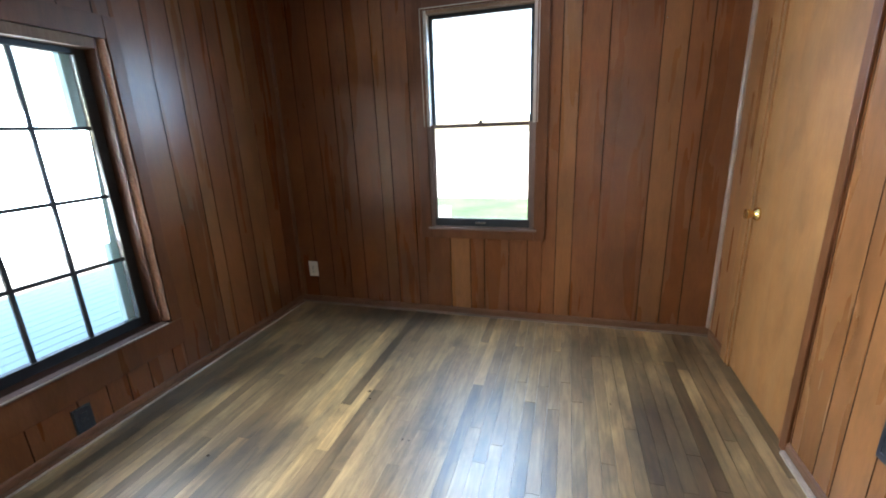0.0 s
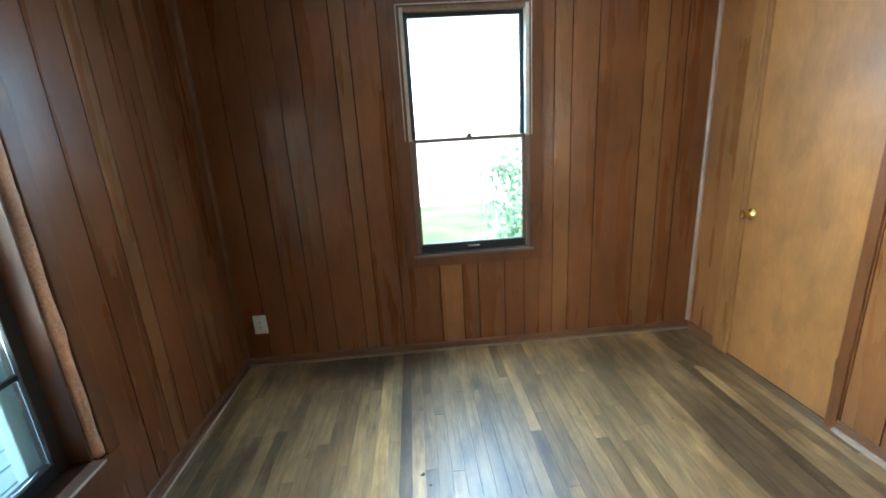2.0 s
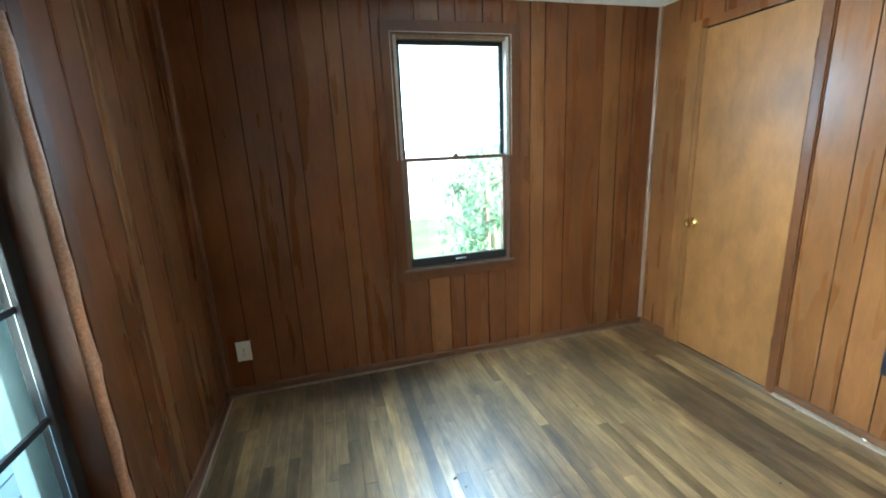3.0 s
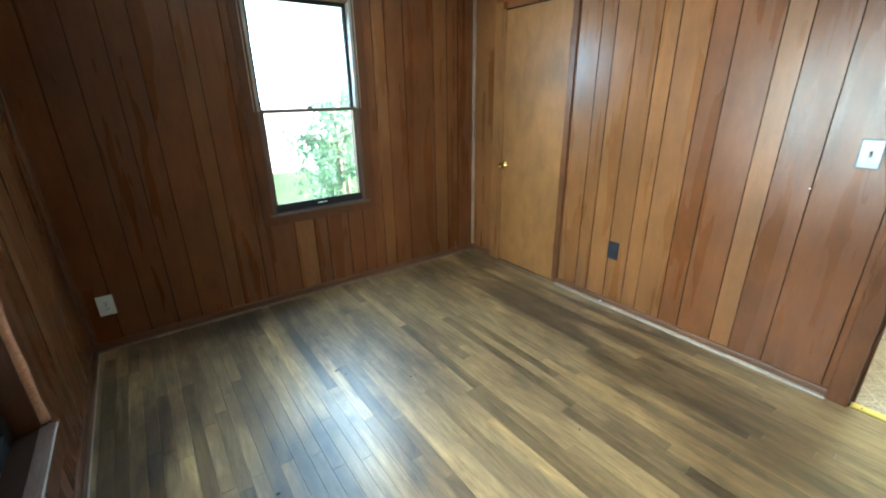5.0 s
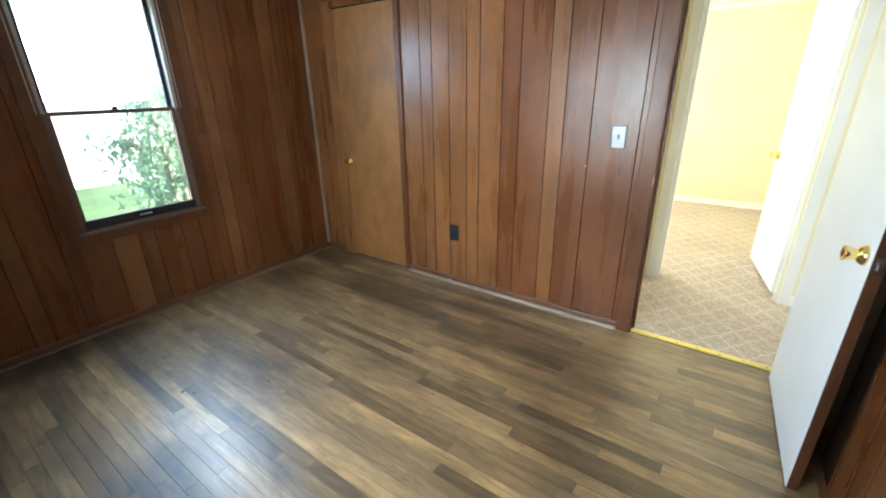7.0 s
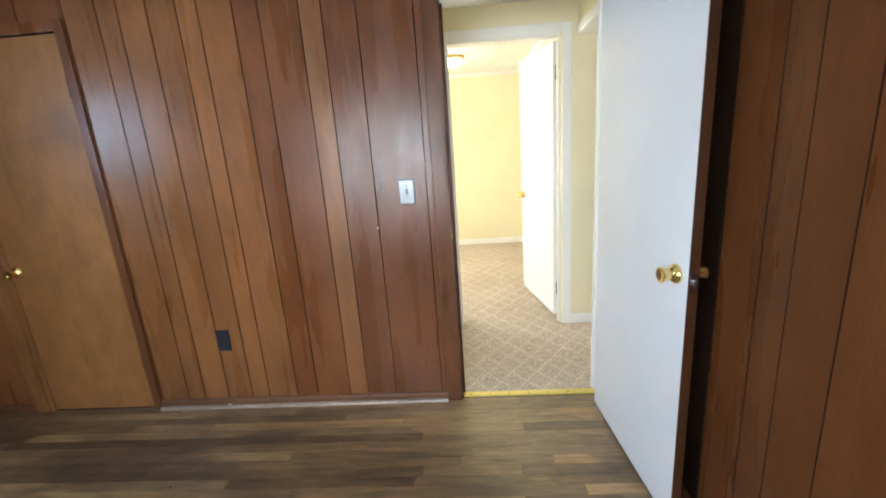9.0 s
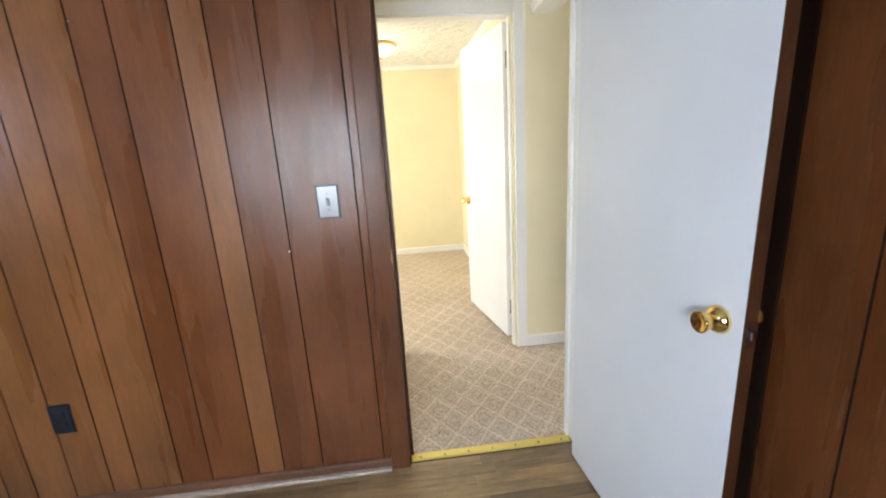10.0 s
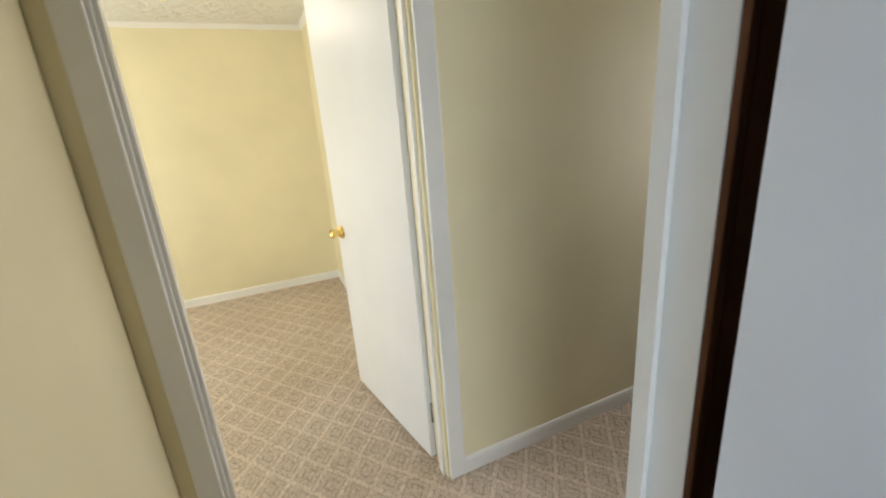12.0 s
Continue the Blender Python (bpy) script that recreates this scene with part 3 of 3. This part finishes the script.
for k in range(49):
    z = z0 + 0.001 + (z1 - z0 - 0.006) * k / 48
    swell = 0.0180 + 0.0012 * math.sin(z * 23) + 0.0022 * max(0, math.cos(z * 14.5)) ** 12
    rings.append([bm.verts.new((W - 0.010 + swell * 1.6 * math.cos(q * math.pi / 6), y1 + 0.0215 + swell * 0.95 * math.sin(q * math.pi / 6), z)) for q in range(12)])
for a, c in zip(rings, rings[1:]):
    for k in range(12):
        bm.faces.new((a[k], a[(k + 1) % 12], c[(k + 1) % 12], c[k])).smooth = True
bm.faces.new(rings[0][::-1])
bm.faces.new(rings[-1])
part("stop_bead", bm, BEAD, window_2, "pale knotty round wooden bead")
frame_bars("sash", window_2, "x", W - 0.115, W - 0.075, y0, y1, z0 - 0.002, z1, 0.058, BRONZE, 0.003, wb=0.05, wt=0.075)
G = (W - 0.100, W - 0.085)
ys = [y1 - 0.058 - 0.2395 * k for k in range(1, 7)]
zs = [z0 + 0.05 + 0.3255 * k for k in range(1, 4)]
for y in ys:
    box_part("muntin", (*G, y - 0.009, y + 0.009, z0 + 0.048, z1 - 0.075), BRONZE, window_2)
for z in zs:
    box_part("muntin", (G[0] + 0.001, G[1] - 0.001, y0 + 0.058, y1 - 0.058, z - 0.009, z + 0.009), BRONZE, window_2)
yy = [y0 + 0.058, *ys[::-1], y1 - 0.058]
zz = [z0 + 0.048, *zs, z1 - 0.075]
for a, c in zip(yy, yy[1:]):
    for p, q in zip(zz, zz[1:]):
        box_part("pane", (W - 0.094, W - 0.091, a + 0.0005, c - 0.0005, p + 0.0005, q - 0.0005), GLASS, window_2).visible_shadow = False


# ---- doors ----
def knob(parent, m, material=BRASS):
    """A door knob on a round rose; z of m points out of the door."""
    bm = bmesh.new()
    lathe(bm, [(0.033, 0.0), (0.0338, 0.003), (0.0325, 0.008), (0.029, 0.014), (0.024, 0.019), (0.018, 0.023)], m)
    ob = part("door_handle", bm, material, parent, "polished brass round door knob")
    bm = bmesh.new()
    lathe(bm, [(0.0175, 0.018), (0.0175, 0.024), (0.0195, 0.031), (0.0225, 0.041), (0.0255, 0.051), (0.0258, 0.054), (0.0240, 0.0558), (0.020, 0.053), (0.010, 0.0495), (0.003, 0.0485)], m)
    part("grip", bm, material, ob)
    return ob


def hinge(parent, x, y, z, sx, sy, material=BASEWOOD):
    bm = bmesh.new()
    lathe(bm, [(0.0055, -0.045), (0.0055, 0.045)], pose(x, y, z), 12)
    lathe(bm, [(0.0035, 0.045), (0.0045, 0.050), (0.002, 0.053)], pose(x, y, z), 12)
    part("hinge", bm, material, parent)


# closet door
door_1 = thing("door_1", pose(E, 2.095, 0), "closed flush closet door in honey-brown wood veneer", "door", kind="structure")
box_part("leaf", (0.0, 0.034, -0.315, 0.310, 0.012, 2.062), DOORWOOD, door_1, 0.0015)
knob(door_1, pose(0.0, 0.268, 0.885, 0, -90, 0))
for z in (0.284, 1.815):
    hinge(door_1, -0.004, -0.3185, z, 1, 1, PANEL_DARK)
box_part("casing_side", (-0.012, 0.0, -0.372, -0.3235, 0.0, 2.12), PANEL_DARK, door_1, 0.003)
box_part("casing_side", (-0.012, 0.0, 0.345, 0.428, 0.0, 2.12), HONEYTRIM, door_1, 0.004)
box_part("jamb_edge", (-0.007, 0.004, 0.3125, 0.3445, 0.0, 2.068), HONEYTRIM, door_1, 0.003)
box_part("casing_head", (-0.0118, 0.0, -0.3235, 0.3445, 2.070, 2.12), PANEL, door_1, 0.003)

# doorway to the hall and its open door
door_2 = thing("door_2", pose(0, 0, 0), "open doorway with dark casing and an open white door", "door", kind="structure")
D0, D1, _, DT = DOORWAY
box_part("casing_side", (E - 0.014, E, D1 - 0.014, D1 + 0.068, 0.0, DT + 0.07), PANEL_DARK, door_2, 0.004, "dark stained casing with a chipped edge")
box_part("casing_side", (E - 0.022, E, S + 0.001, D0 - 0.0005, 0.0, DT + 0.07), PANEL, door_2, 0.003)
box_part("jamb_edge", (E - 0.025, E - 0.0142, D0 + 0.0002, D0 + 0.018, 0.0, DT), PANEL_DARK, door_2, 0.002)
box_part("casing_head", (E - 0.0138, E, D0 + 0.0, D1 - 0.014, DT - 0.014, DT + 0.07), PANEL_DARK, door_2, 0.003)
for y0, y1, s in ((D1 - 0.018, D1, 1), (D0, D0 + 0.018, -1)):
    m = PANEL_DARK if s > 0 else WHITE
    box_part("jamb", (E + 0.001 if s > 0 else E - 0.014, HALL_W + 0.002, y0, y1, 0.011, DT), m, door_2, 0.002)
    ya, yb = (y0 - 0.012, y0) if s > 0 else (y1, y1 + 0.012)
    box_part("door_stop", (E + 0.045, E + 0.075, ya, yb, 0.011, DT - 0.02), m, door_2, 0.002)
box_part("head_jamb", (E + 0.001, HALL_W + 0.002, D0 + 0.018, D1 - 0.018, DT - 0.018, DT), WHITE, door_2)
for a, c in ((D1 - 0.006, D1 + 0.06), (D0 - 0.055, D0 + 0.006)):
    box_part("hall_casing", (HALL_W + 0.0022, HALL_W + 0.013, a, c, 0.006, DT + 0.06), WHITE, door_2, 0.004)
box_part("hall_casing", (HALL_W + 0.0022, HALL_W + 0.0128, D0 + 0.006, D1 - 0.006, DT - 0.006, DT + 0.06), WHITE, door_2, 0.004)
box_part("worn_edge", (E - 0.0146, E - 0.0128, D1 - 0.0147, D1 - 0.0128, 0.02, DT - 0.02), SHOE, door_2, 0.0005, "pale worn casing edge")
bm = bmesh.new()
bmesh.ops.create_icosphere(bm, subdivisions=2, radius=1.0)
for q in bm.verts:
    bow = 0.0015 * math.sin(q.co.z * 5)
    q.co = Vector((E - 0.0125 + q.co.x * 0.0035 + bow, D1 - 0.013 + q.co.y * 0.0045, 0.968 + q.co.z * 0.034))
part("chip", bm, CHIPWOOD, door_2, "bare wood where the casing edge is chipped")

white_door = thing("white_door", pose(0.897, -0.7872, 0, 0, 0, 3.3), "open flush door, painted white with dark edges, against the wall", "door")
L2 = 0.762
box_part("leaf", (-L2, -0.004, -0.0335, -0.0005, 0.012, 2.07), EDGEWOOD, white_door, 0.001, "dark stained door edges and back")
box_part("painted_face", (-L2 + 0.0008, -0.0048, 0.0, 0.0022, 0.013, 2.069), DOORWHITE, white_door, 0.0, "smooth white painted face")
knob(white_door, pose(-L2 + 0.062, 0.0022, 0.955, -90, 0, 0))
knob(white_door, pose(-L2 + 0.062, -0.0335, 0.955, 90, 0, 0))
box_part("latch_plate", (-L2 - 0.0018, -L2 - 0.0001, -0.029, -0.005, 0.912, 0.972), STEEL, white_door, 0.0005)
box_part("latch", (-L2 - 0.012, -L2 - 0.0019, -0.023, -0.011, 0.932, 0.952), STEEL, white_door, 0.002)
for z in (0.25, 1.05, 1.85):
    hinge(white_door, 0.001, -0.036, z, 1, 1, BRASS)

# far doorway and its open door
door_3 = thing("door_3", pose(0, 0, 0), "open doorway with white painted casing", "door", kind="structure")
F0, F1, _, FT = FARDOOR
for a, c in ((F1 - 0.006, F1 + 0.062), (F0 - 0.062, F0 + 0.006)):
    box_part("casing_side", (HALL_E - 0.017, HALL_E, a, c, 0.005, FT + 0.062), WHITE, door_3, 0.005)
box_part("casing_head", (HALL_E - 0.0168, HALL_E, F0 + 0.006, F1 - 0.006, FT - 0.006, FT + 0.062), WHITE, door_3, 0.005)
for a, c in ((F1 - 0.016, F1), (F0, F0 + 0.016)):
    box_part("jamb", (HALL_E + 0.0005, FAR_W - 0.0005, a, c, 0.005, FT), JAMBYELLOW if c < -0.3 else WHITE, door_3, 0.001)
for a, c in ((F1 - 0.028, F1 - 0.0165), (F0 + 0.0165, F0 + 0.028)):
    box_part("door_stop", (HALL_E + 0.02, HALL_E + 0.055, a, c, 0.005, FT - 0.02), WHITE, door_3, 0.002)
box_part("head_jamb", (HALL_E + 0.0005, FAR_W - 0.0005, F0 + 0.016, F1 - 0.016, FT - 0.016, FT), WHITE, door_3)
far_door = thing("far_door", pose(FAR_W + 0.008, F0 + 0.008, 0, 0, 0, 10.4), "open flush white door swung into the yellow room", "door")
box_part("leaf", (0.0, 0.755, 0.0, 0.034, 0.03, 2.06), DOORWHITE, far_door, 0.0015)
knob(far_door, pose(0.693, 0.034, 0.925, -90, 0, 0))
for z in (0.25, 1.85):
    hinge(far_door, -0.004, 0.012, z, 1, 1, STEEL)


# ---- electrical fittings ----
def plate(name, m, label, category, face, edge, w=0.072, h=0.116):
    """A wall plate; its local x is across, y up, z out of the wall."""
    t = thing(name, m, label, category)
    box_part("backing", (-w / 2 - 0.0055, w / 2 + 0.0055, -h / 2 - 0.0055, h / 2 + 0.0055, 0, 0.002), edge, t, 0.0005)
    box_part("plate", (-w / 2, w / 2, -h / 2, h / 2, 0.0021, 0.0065), face, t, 0.0015)
    return t


def outlet(name, m, label, face, hole, edge):
    t = plate(name, m, label, "electrical outlet", face, edge)
    for v in (-0.0195, 0.0195):
        s = box_part("socket", (-0.017, 0.017, v - 0.0135, v + 0.0135, 0.0066, 0.0085), face, t, 0.003)
        for x in (-0.0065, 0.0065):
            box_part("slot", (x - 0.0013, x + 0.0013, v - 0.003, v + 0.007, 0.0086, 0.0090), hole, s)
        bm = bmesh.new()
        lathe(bm, [(0.0026, 0.0086), (0.0026, 0.0090)], pose(0, v - 0.008, 0), 10)
        part("ground_hole", bm, hole, s)
    bm = bmesh.new()
    lathe(bm, [(0.003, 0.0066), (0.003, 0.0078)], pose(0, 0, 0), 10)
    part("screw", bm, STEEL, t)
    return t


outlet("outlet", pose(-1.93, N - 0.0006, 0.292, 90, 0, 0), "ivory duplex outlet low on the window wall", WHITEPLASTIC, BLACK, WHITEPLASTIC)
outlet("outlet", pose(E - 0.0006, 1.266, 0.422, 90, 0, -90), "black duplex outlet on walnut boards", BLACK, BLACK, BLACK)
outlet("outlet", pose(W + 0.0006, 1.065, 0.118, 90, 0, 90), "black duplex outlet below the wide window", BLACK, BLACK, BLACK)
switch = plate("light_switch", pose(E - 0.002, 0.145, 1.198, 90, 0, -90) @ pose(0, 0, 0, 1.8, 0, 0), "steel switch plate with a black toggle on walnut boards", "light switch", PLATESTEEL, BLACK)
box_part("toggle", (-0.0062, 0.0062, -0.0145, 0.0145, 0.0066, 0.009), BLACK, switch, 0.001)
box_part("lever", (-0.0035, 0.0035, 0.001, 0.009, 0.009, 0.018), BLACK, switch, 0.001)
for v in (-0.030, 0.030):
    bm = bmesh.new()
    lathe(bm, [(0.003, 0.0066), (0.003, 0.0078)], pose(0, v, 0), 10)
    part("screw", bm, BLACK, switch)


def nail(m):
    bm = bmesh.new()
    lathe(bm, [(0.0012, 0), (0.0012, 0.012), (0.0032, 0.0122), (0.0032, 0.0135)], m, 10)
    ob = part("nail", bm, STEEL)
    tagged(ob, "small bright steel nail head stuck in walnut board", "nail")


nail(pose(0.541, N, 1.902, 90, 0, 0))
nail(pose(E, 0.872, 1.824, 0, -90, 0))

# crumbs of dirt on the oak strips
DIRT = mat("dark_dirt", 0.8, 0, (0.03, 0.018, 0.012))[0]
bm = bmesh.new()
bmesh.ops.create_icosphere(bm, subdivisions=1, radius=0.007)
for q in bm.verts:
    q.co = Vector((q.co.x * 0.6, q.co.y * 1.4, q.co.z * 0.7 + 0.0049))
chip = part("plaster_crumb", bm, WHITE)
chip.matrix_world = pose(E - 0.019, 1.30, 0.0178)
tagged(chip, "small white crumb of plaster on the floor moulding", "crumb")
bm = bmesh.new()
bmesh.ops.create_icosphere(bm, subdivisions=1, radius=0.004)
nick = part("putty_spot", bm, WHITE)
nick.matrix_world = pose(E - 0.001, 0.312, 1.02)
tagged(nick, "pale spot of putty in a board joint", "putty")
rng = random.Random(9)
for u, v, w in ((-0.93, 1.72, 0.016), (-0.90, 1.66, 0.012), (-0.62, 1.42, 0.010), (-0.59, 1.42, 0.009), (-1.42, 1.12, 0.014), (0.36, 1.25, 0.010), (0.30, 1.9, 0.009), (-0.2, 0.62, 0.009)):
    bm = bmesh.new()
    bmesh.ops.create_icosphere(bm, subdivisions=1, radius=w / 2)
    for q in bm.verts:
        q.co = Vector((q.co.x * rng.uniform(0.7, 1.9), q.co.y * rng.uniform(0.6, 1.2), q.co.z * 0.35 + w * 0.17 + 0.0002))
    ob = part("dirt_crumb", bm, DIRT)
    ob.matrix_world = pose(u, v, 0, 0, 0, rng.uniform(0, 180))
    tagged(ob, "small dark crumb of dirt on the oak floor", "dirt", "crumbs on the floor")

# ceiling light of the far room
ceiling_light = thing("ceiling_light", pose(3.55, -0.05, H), "lit flush ceiling light with a brass rim and frosted bowl", "ceiling light")
bm = bmesh.new()
lathe(bm, [(0.15, -0.001), (0.155, -0.02), (0.14, -0.028)], pose(0, 0, 0), 36)
part("rim", bm, BRASS, ceiling_light)
m, nt, b = mat("lit_frosted_glass", 0.4, 0, (0.9, 0.85, 0.75))
b.inputs["Emission Color"].default_value = (1, 0.86, 0.62, 1)
b.inputs["Emission Strength"].default_value = 1.2
bm = bmesh.new()
lathe(bm, [(0.135, -0.0285), (0.125, -0.06), (0.09, -0.088), (0.045, -0.102), (0.012, -0.105)], pose(0, 0, 0), 36)
part("shade", bm, m, ceiling_light, "glowing frosted glass bowl")
bm = bmesh.new()
lathe(bm, [(0.012, -0.105), (0.015, -0.112), (0.008, -0.120), (0.010, -0.128), (0.003, -0.138)], pose(0, 0, 0), 16)
part("finial", bm, BRASS, ceiling_light)
far_lamp = lamp("far_room_lamp", "POINT", pose(3.55, -0.05, H - 0.19), FAR_LAMP, color=(1, 0.90, 0.72))
far_lamp.data.shadow_soft_size = 0.1

# ---- outside ----
def ground_material():
    m, nt, b = mat("lawn", 0.9, 0, (0.05, 0.12, 0.04))
    vec = coords(nt, (1, 1, 1), False)
    nt.links.new(ramp(nt, noise_tex(nt, vec, 1.3, 6, 0.65), [(0.35, (0.035, 0.085, 0.03)), (0.6, (0.07, 0.14, 0.05)), (0.75, (0.13, 0.17, 0.08))]), b.inputs["Base Color"])
    bump(nt, b, noise_tex(nt, vec, 40, 3), 0.6, 0.03)
    return m


ground = box_part("ground", (-400, 400, -400, 400, -0.8, -0.5), ground_material(), kind="structure")
tagged(ground, "green lawn with pale dry patches", "ground")
DECKPAINT = paint("pale_deck_paint", (0.26, 0.37, 0.38), 0.6)
deck = thing("deck", pose(-3.5, 0.5, -0.12), "pale painted porch deck of narrow boards", "deck", kind="structure")
for k in range(22):
    box_part("deck_board", (-1.9 + 0.145 * k, -1.9 + 0.145 * k + 0.132, -3.2, 7.6, -0.03, 0.0), DECKPAINT, deck)
box_part("deck_joist", (-1.9, 1.28, -3.2, 7.6, -0.38, -0.031), DECKPAINT, deck)

bm = bmesh.new()
box(bm, W - 0.190, W - 0.149, WWIN[1] - 0.076, WWIN[1] + 0.06, WWIN[2] - 0.05, WWIN[3] + 0.05, 0.004)
part("outer_trim", bm, VINYL, window_2, "pale painted outer window trim")
box_part("jamb_liner", (W - 0.148, W - 0.116, WWIN[1] - 0.008, WWIN[1] - 0.0005, WWIN[2], WWIN[3]), VINYL, window_2)
drive = box_part("drive", (-300, 300, 11.5, 390, -0.499, -0.488), paint("pale_concrete", (0.5, 0.48, 0.44), 0.8), kind="structure")
tagged(drive, "pale sunlit concrete drive beyond the lawn", "pavement")
yard = box_part("yard", (-300, -5.45, -200, 11.4, -0.499, -0.486), drive.data.materials[0], kind="structure")
tagged(yard, "pale sunlit concrete yard beside the deck", "pavement")


def foliage_material(name, c):
    m, nt, b = mat(name, 0.6, 0, c)
    info = nt.nodes.new("ShaderNodeNewGeometry")
    nt.links.new(ramp(nt, info.outputs["Random Per Island"], [(0, tuple(v * 0.6 for v in c)), (1, tuple(v * 1.5 for v in c))]), b.inputs["Base Color"])
    through_leaf = nt.nodes.new("ShaderNodeBsdfTranslucent")
    through_leaf.inputs["Color"].default_value = (0.34, 0.56, 0.38, 1)
    both = nt.nodes.new("ShaderNodeMixShader")
    both.inputs[0].default_value = 0.42
    nt.links.new(b.outputs[0], both.inputs[1])
    nt.links.new(through_leaf.outputs[0], both.inputs[2])
    nt.links.new(both.outputs[0], nt.nodes["Material Output"].inputs[0])
    return m


LEAF = foliage_material("leaves", (0.20, 0.28, 0.25))
BARK = mat("bark", 0.9, 0, (0.30, 0.26, 0.22))[0]


def tree(name, x, y, height, spread, label, seed, leaves=2600):
    rng = random.Random(seed)
    t = thing(name, pose(x, y, -0.5), label, "tree")
    bm = bmesh.new()
    lathe(bm, [(0.06, 0), (0.045, height * 0.3), (0.028, height * 0.7), (0.01, height * 0.95)], pose(0, 0, 0), 10)
    tips = []
    for k in range(16):
        a, z = rng.uniform(0, 6.28), height * rng.uniform(0.25, 0.85)
        r = spread * rng.uniform(0.45, 1.0) * (1.1 - z / height * 0.6)
        tip = Vector((r * math.cos(a), r * math.sin(a), z + 0.35 * r))
        base = Vector((0, 0, z))
        d = tip - base
        m = Matrix.Translation(base) @ d.to_track_quat("Z", "Y").to_matrix().to_4x4()
        lathe(bm, [(0.016, 0), (0.009, d.length * 0.5), (0.004, d.length)], m, 6)
        tips += [base + d * f for f in (0.5, 0.75, 1.0)]
    part("trunk", bm, BARK, t)
    verts, faces = [], []
    for k in range(leaves):
        c = rng.choice(tips) + Vector([rng.gauss(0, spread * 0.14) for _ in range(3)])
        q = Euler([rng.uniform(0, 6.28) for _ in range(3)]).to_matrix()
        s = rng.uniform(0.028, 0.055)
        i = len(verts)
        verts += [tuple(c + q @ Vector(v)) for v in ((-s, 0, 0), (0, -s * 0.45, 0.01), (s, 0, 0), (0, s * 0.45, 0.01))]
        faces.append((i, i + 1, i + 2, i + 3))
    me = bpy.data.meshes.new("crown")
    me.from_pydata(verts, [], faces)
    me.materials.append(LEAF)
    ob = new("crown", me)
    ob.parent = t


tree("shrub", 0.34, 4.5, 2.05, 0.64, "loose leafy shrub growing by the house wall on the lawn", 3, 1500)
tree("shrub", 1.3, 6.6, 2.3, 1.0, "loose leafy garden shrub on the lawn", 5, 2600)
tree("shrub", -7.9, 3.3, 0.95, 0.45, "small round green shrub beside the deck", 8, 700)

# ---- panelling boards ----
north_cuts = [W, -1.90, -1.745, -1.59, -1.455, -1.265, -1.173, -1.007, -0.752, -0.604, -0.501, -0.327, -0.199, -0.01, 0.095, 0.253, 0.530, 0.666, 0.782, E]
boards(wall_north, "y", N + 0.0075, -0.0075, north_cuts, 0.0, H, [(NWIN[0] - 0.06, NWIN[1] + 0.06, NWIN[2] - 0.06, NWIN[3] + 0.06)], [0.06, 0.60, -1.22, -0.68])
east_cuts = [0.042, 0.306, 0.469, 0.575, 0.766, 0.888, 1.056, 1.158, 1.302, 1.446, 1.550, 1.715]
boards(wall_east, "x", E + 0.0075, -0.0075, [S, -0.86], 0, H)
boards(wall_east, "x", E + 0.0075, -0.0075, [-0.86, -0.70, -0.45, -0.30, -0.1, *east_cuts, 1.95, 2.1, 2.3, 2.5, N], 0.0, H, [(-0.86, D1 + 0.06, -0.1, DT + 0.06), (1.73, 2.51, -0.1, 2.11)], [0.52, 0.97, 1.1, 1.23, 1.37, 1.50, 1.63, 2.1, 2.6])
west_cuts = [S, -0.7, -0.55, -0.3, 0.1, 0.22, 0.42, 0.52, 0.72, 0.86, 1.06, 1.19, 1.293, 1.409, 1.555, 1.80, 1.953, 2.045, 2.2, 2.32, 2.5, 2.64, N]
boards(wall_west, "x", W - 0.0075, 0.0075, west_cuts, 0.0, H, [(WWIN[0] - 0.09, WWIN[1] + 0.09, WWIN[2] - 0.155, WWIN[3] + 0.09)], [2.0, 2.4])
south_cuts = [W, -1.8, -1.6, -1.48, -1.25, -1.1, -0.9, -0.72, -0.6, -0.44, -0.262, -0.111, -0.001, 0.178, 0.33, 0.5, 0.7, 0.8, E]
boards(wall_south, "y", S - 0.0075, 0.0075, south_cuts, 0.0, H)

# ---- oak strips ----
rng = random.Random(4)
STRIP = 0.0573
x = W - 0.004
while x < E + 0.012:
    x1 = min(x + STRIP, E + 0.012)
    y = S - 0.006 - rng.uniform(0, 0.5)
    while y < N:
        length = rng.uniform(0.4, 1.35)
        a, c = max(y, S - 0.006), min(y + length, N + 0.004)
        if c - a > 0.01:
            g, t = 0.0006, rng.uniform(-0.0002, 0.0002)
            vs = [(u, v, z) for z, i in ((-0.013, 0.0003), (-0.0012 + t, 0.0003), (t, g)) for u, v in ((x + i, a + i), (x1 - i, a + i), (x1 - i, c - i), (x + i, c - i))]
            qs = [(3, 2, 1, 0), (8, 9, 10, 11)] + [(k + i, k + (i + 1) % 4, k + 4 + (i + 1) % 4, k + 4 + i) for k in (0, 4) for i in range(4)]
            me = bpy.data.meshes.new("strip")
            me.from_pydata(vs, [], qs)
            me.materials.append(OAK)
            ob = new("strip", me)
            ob.parent = floor
        y += length
    x = x1
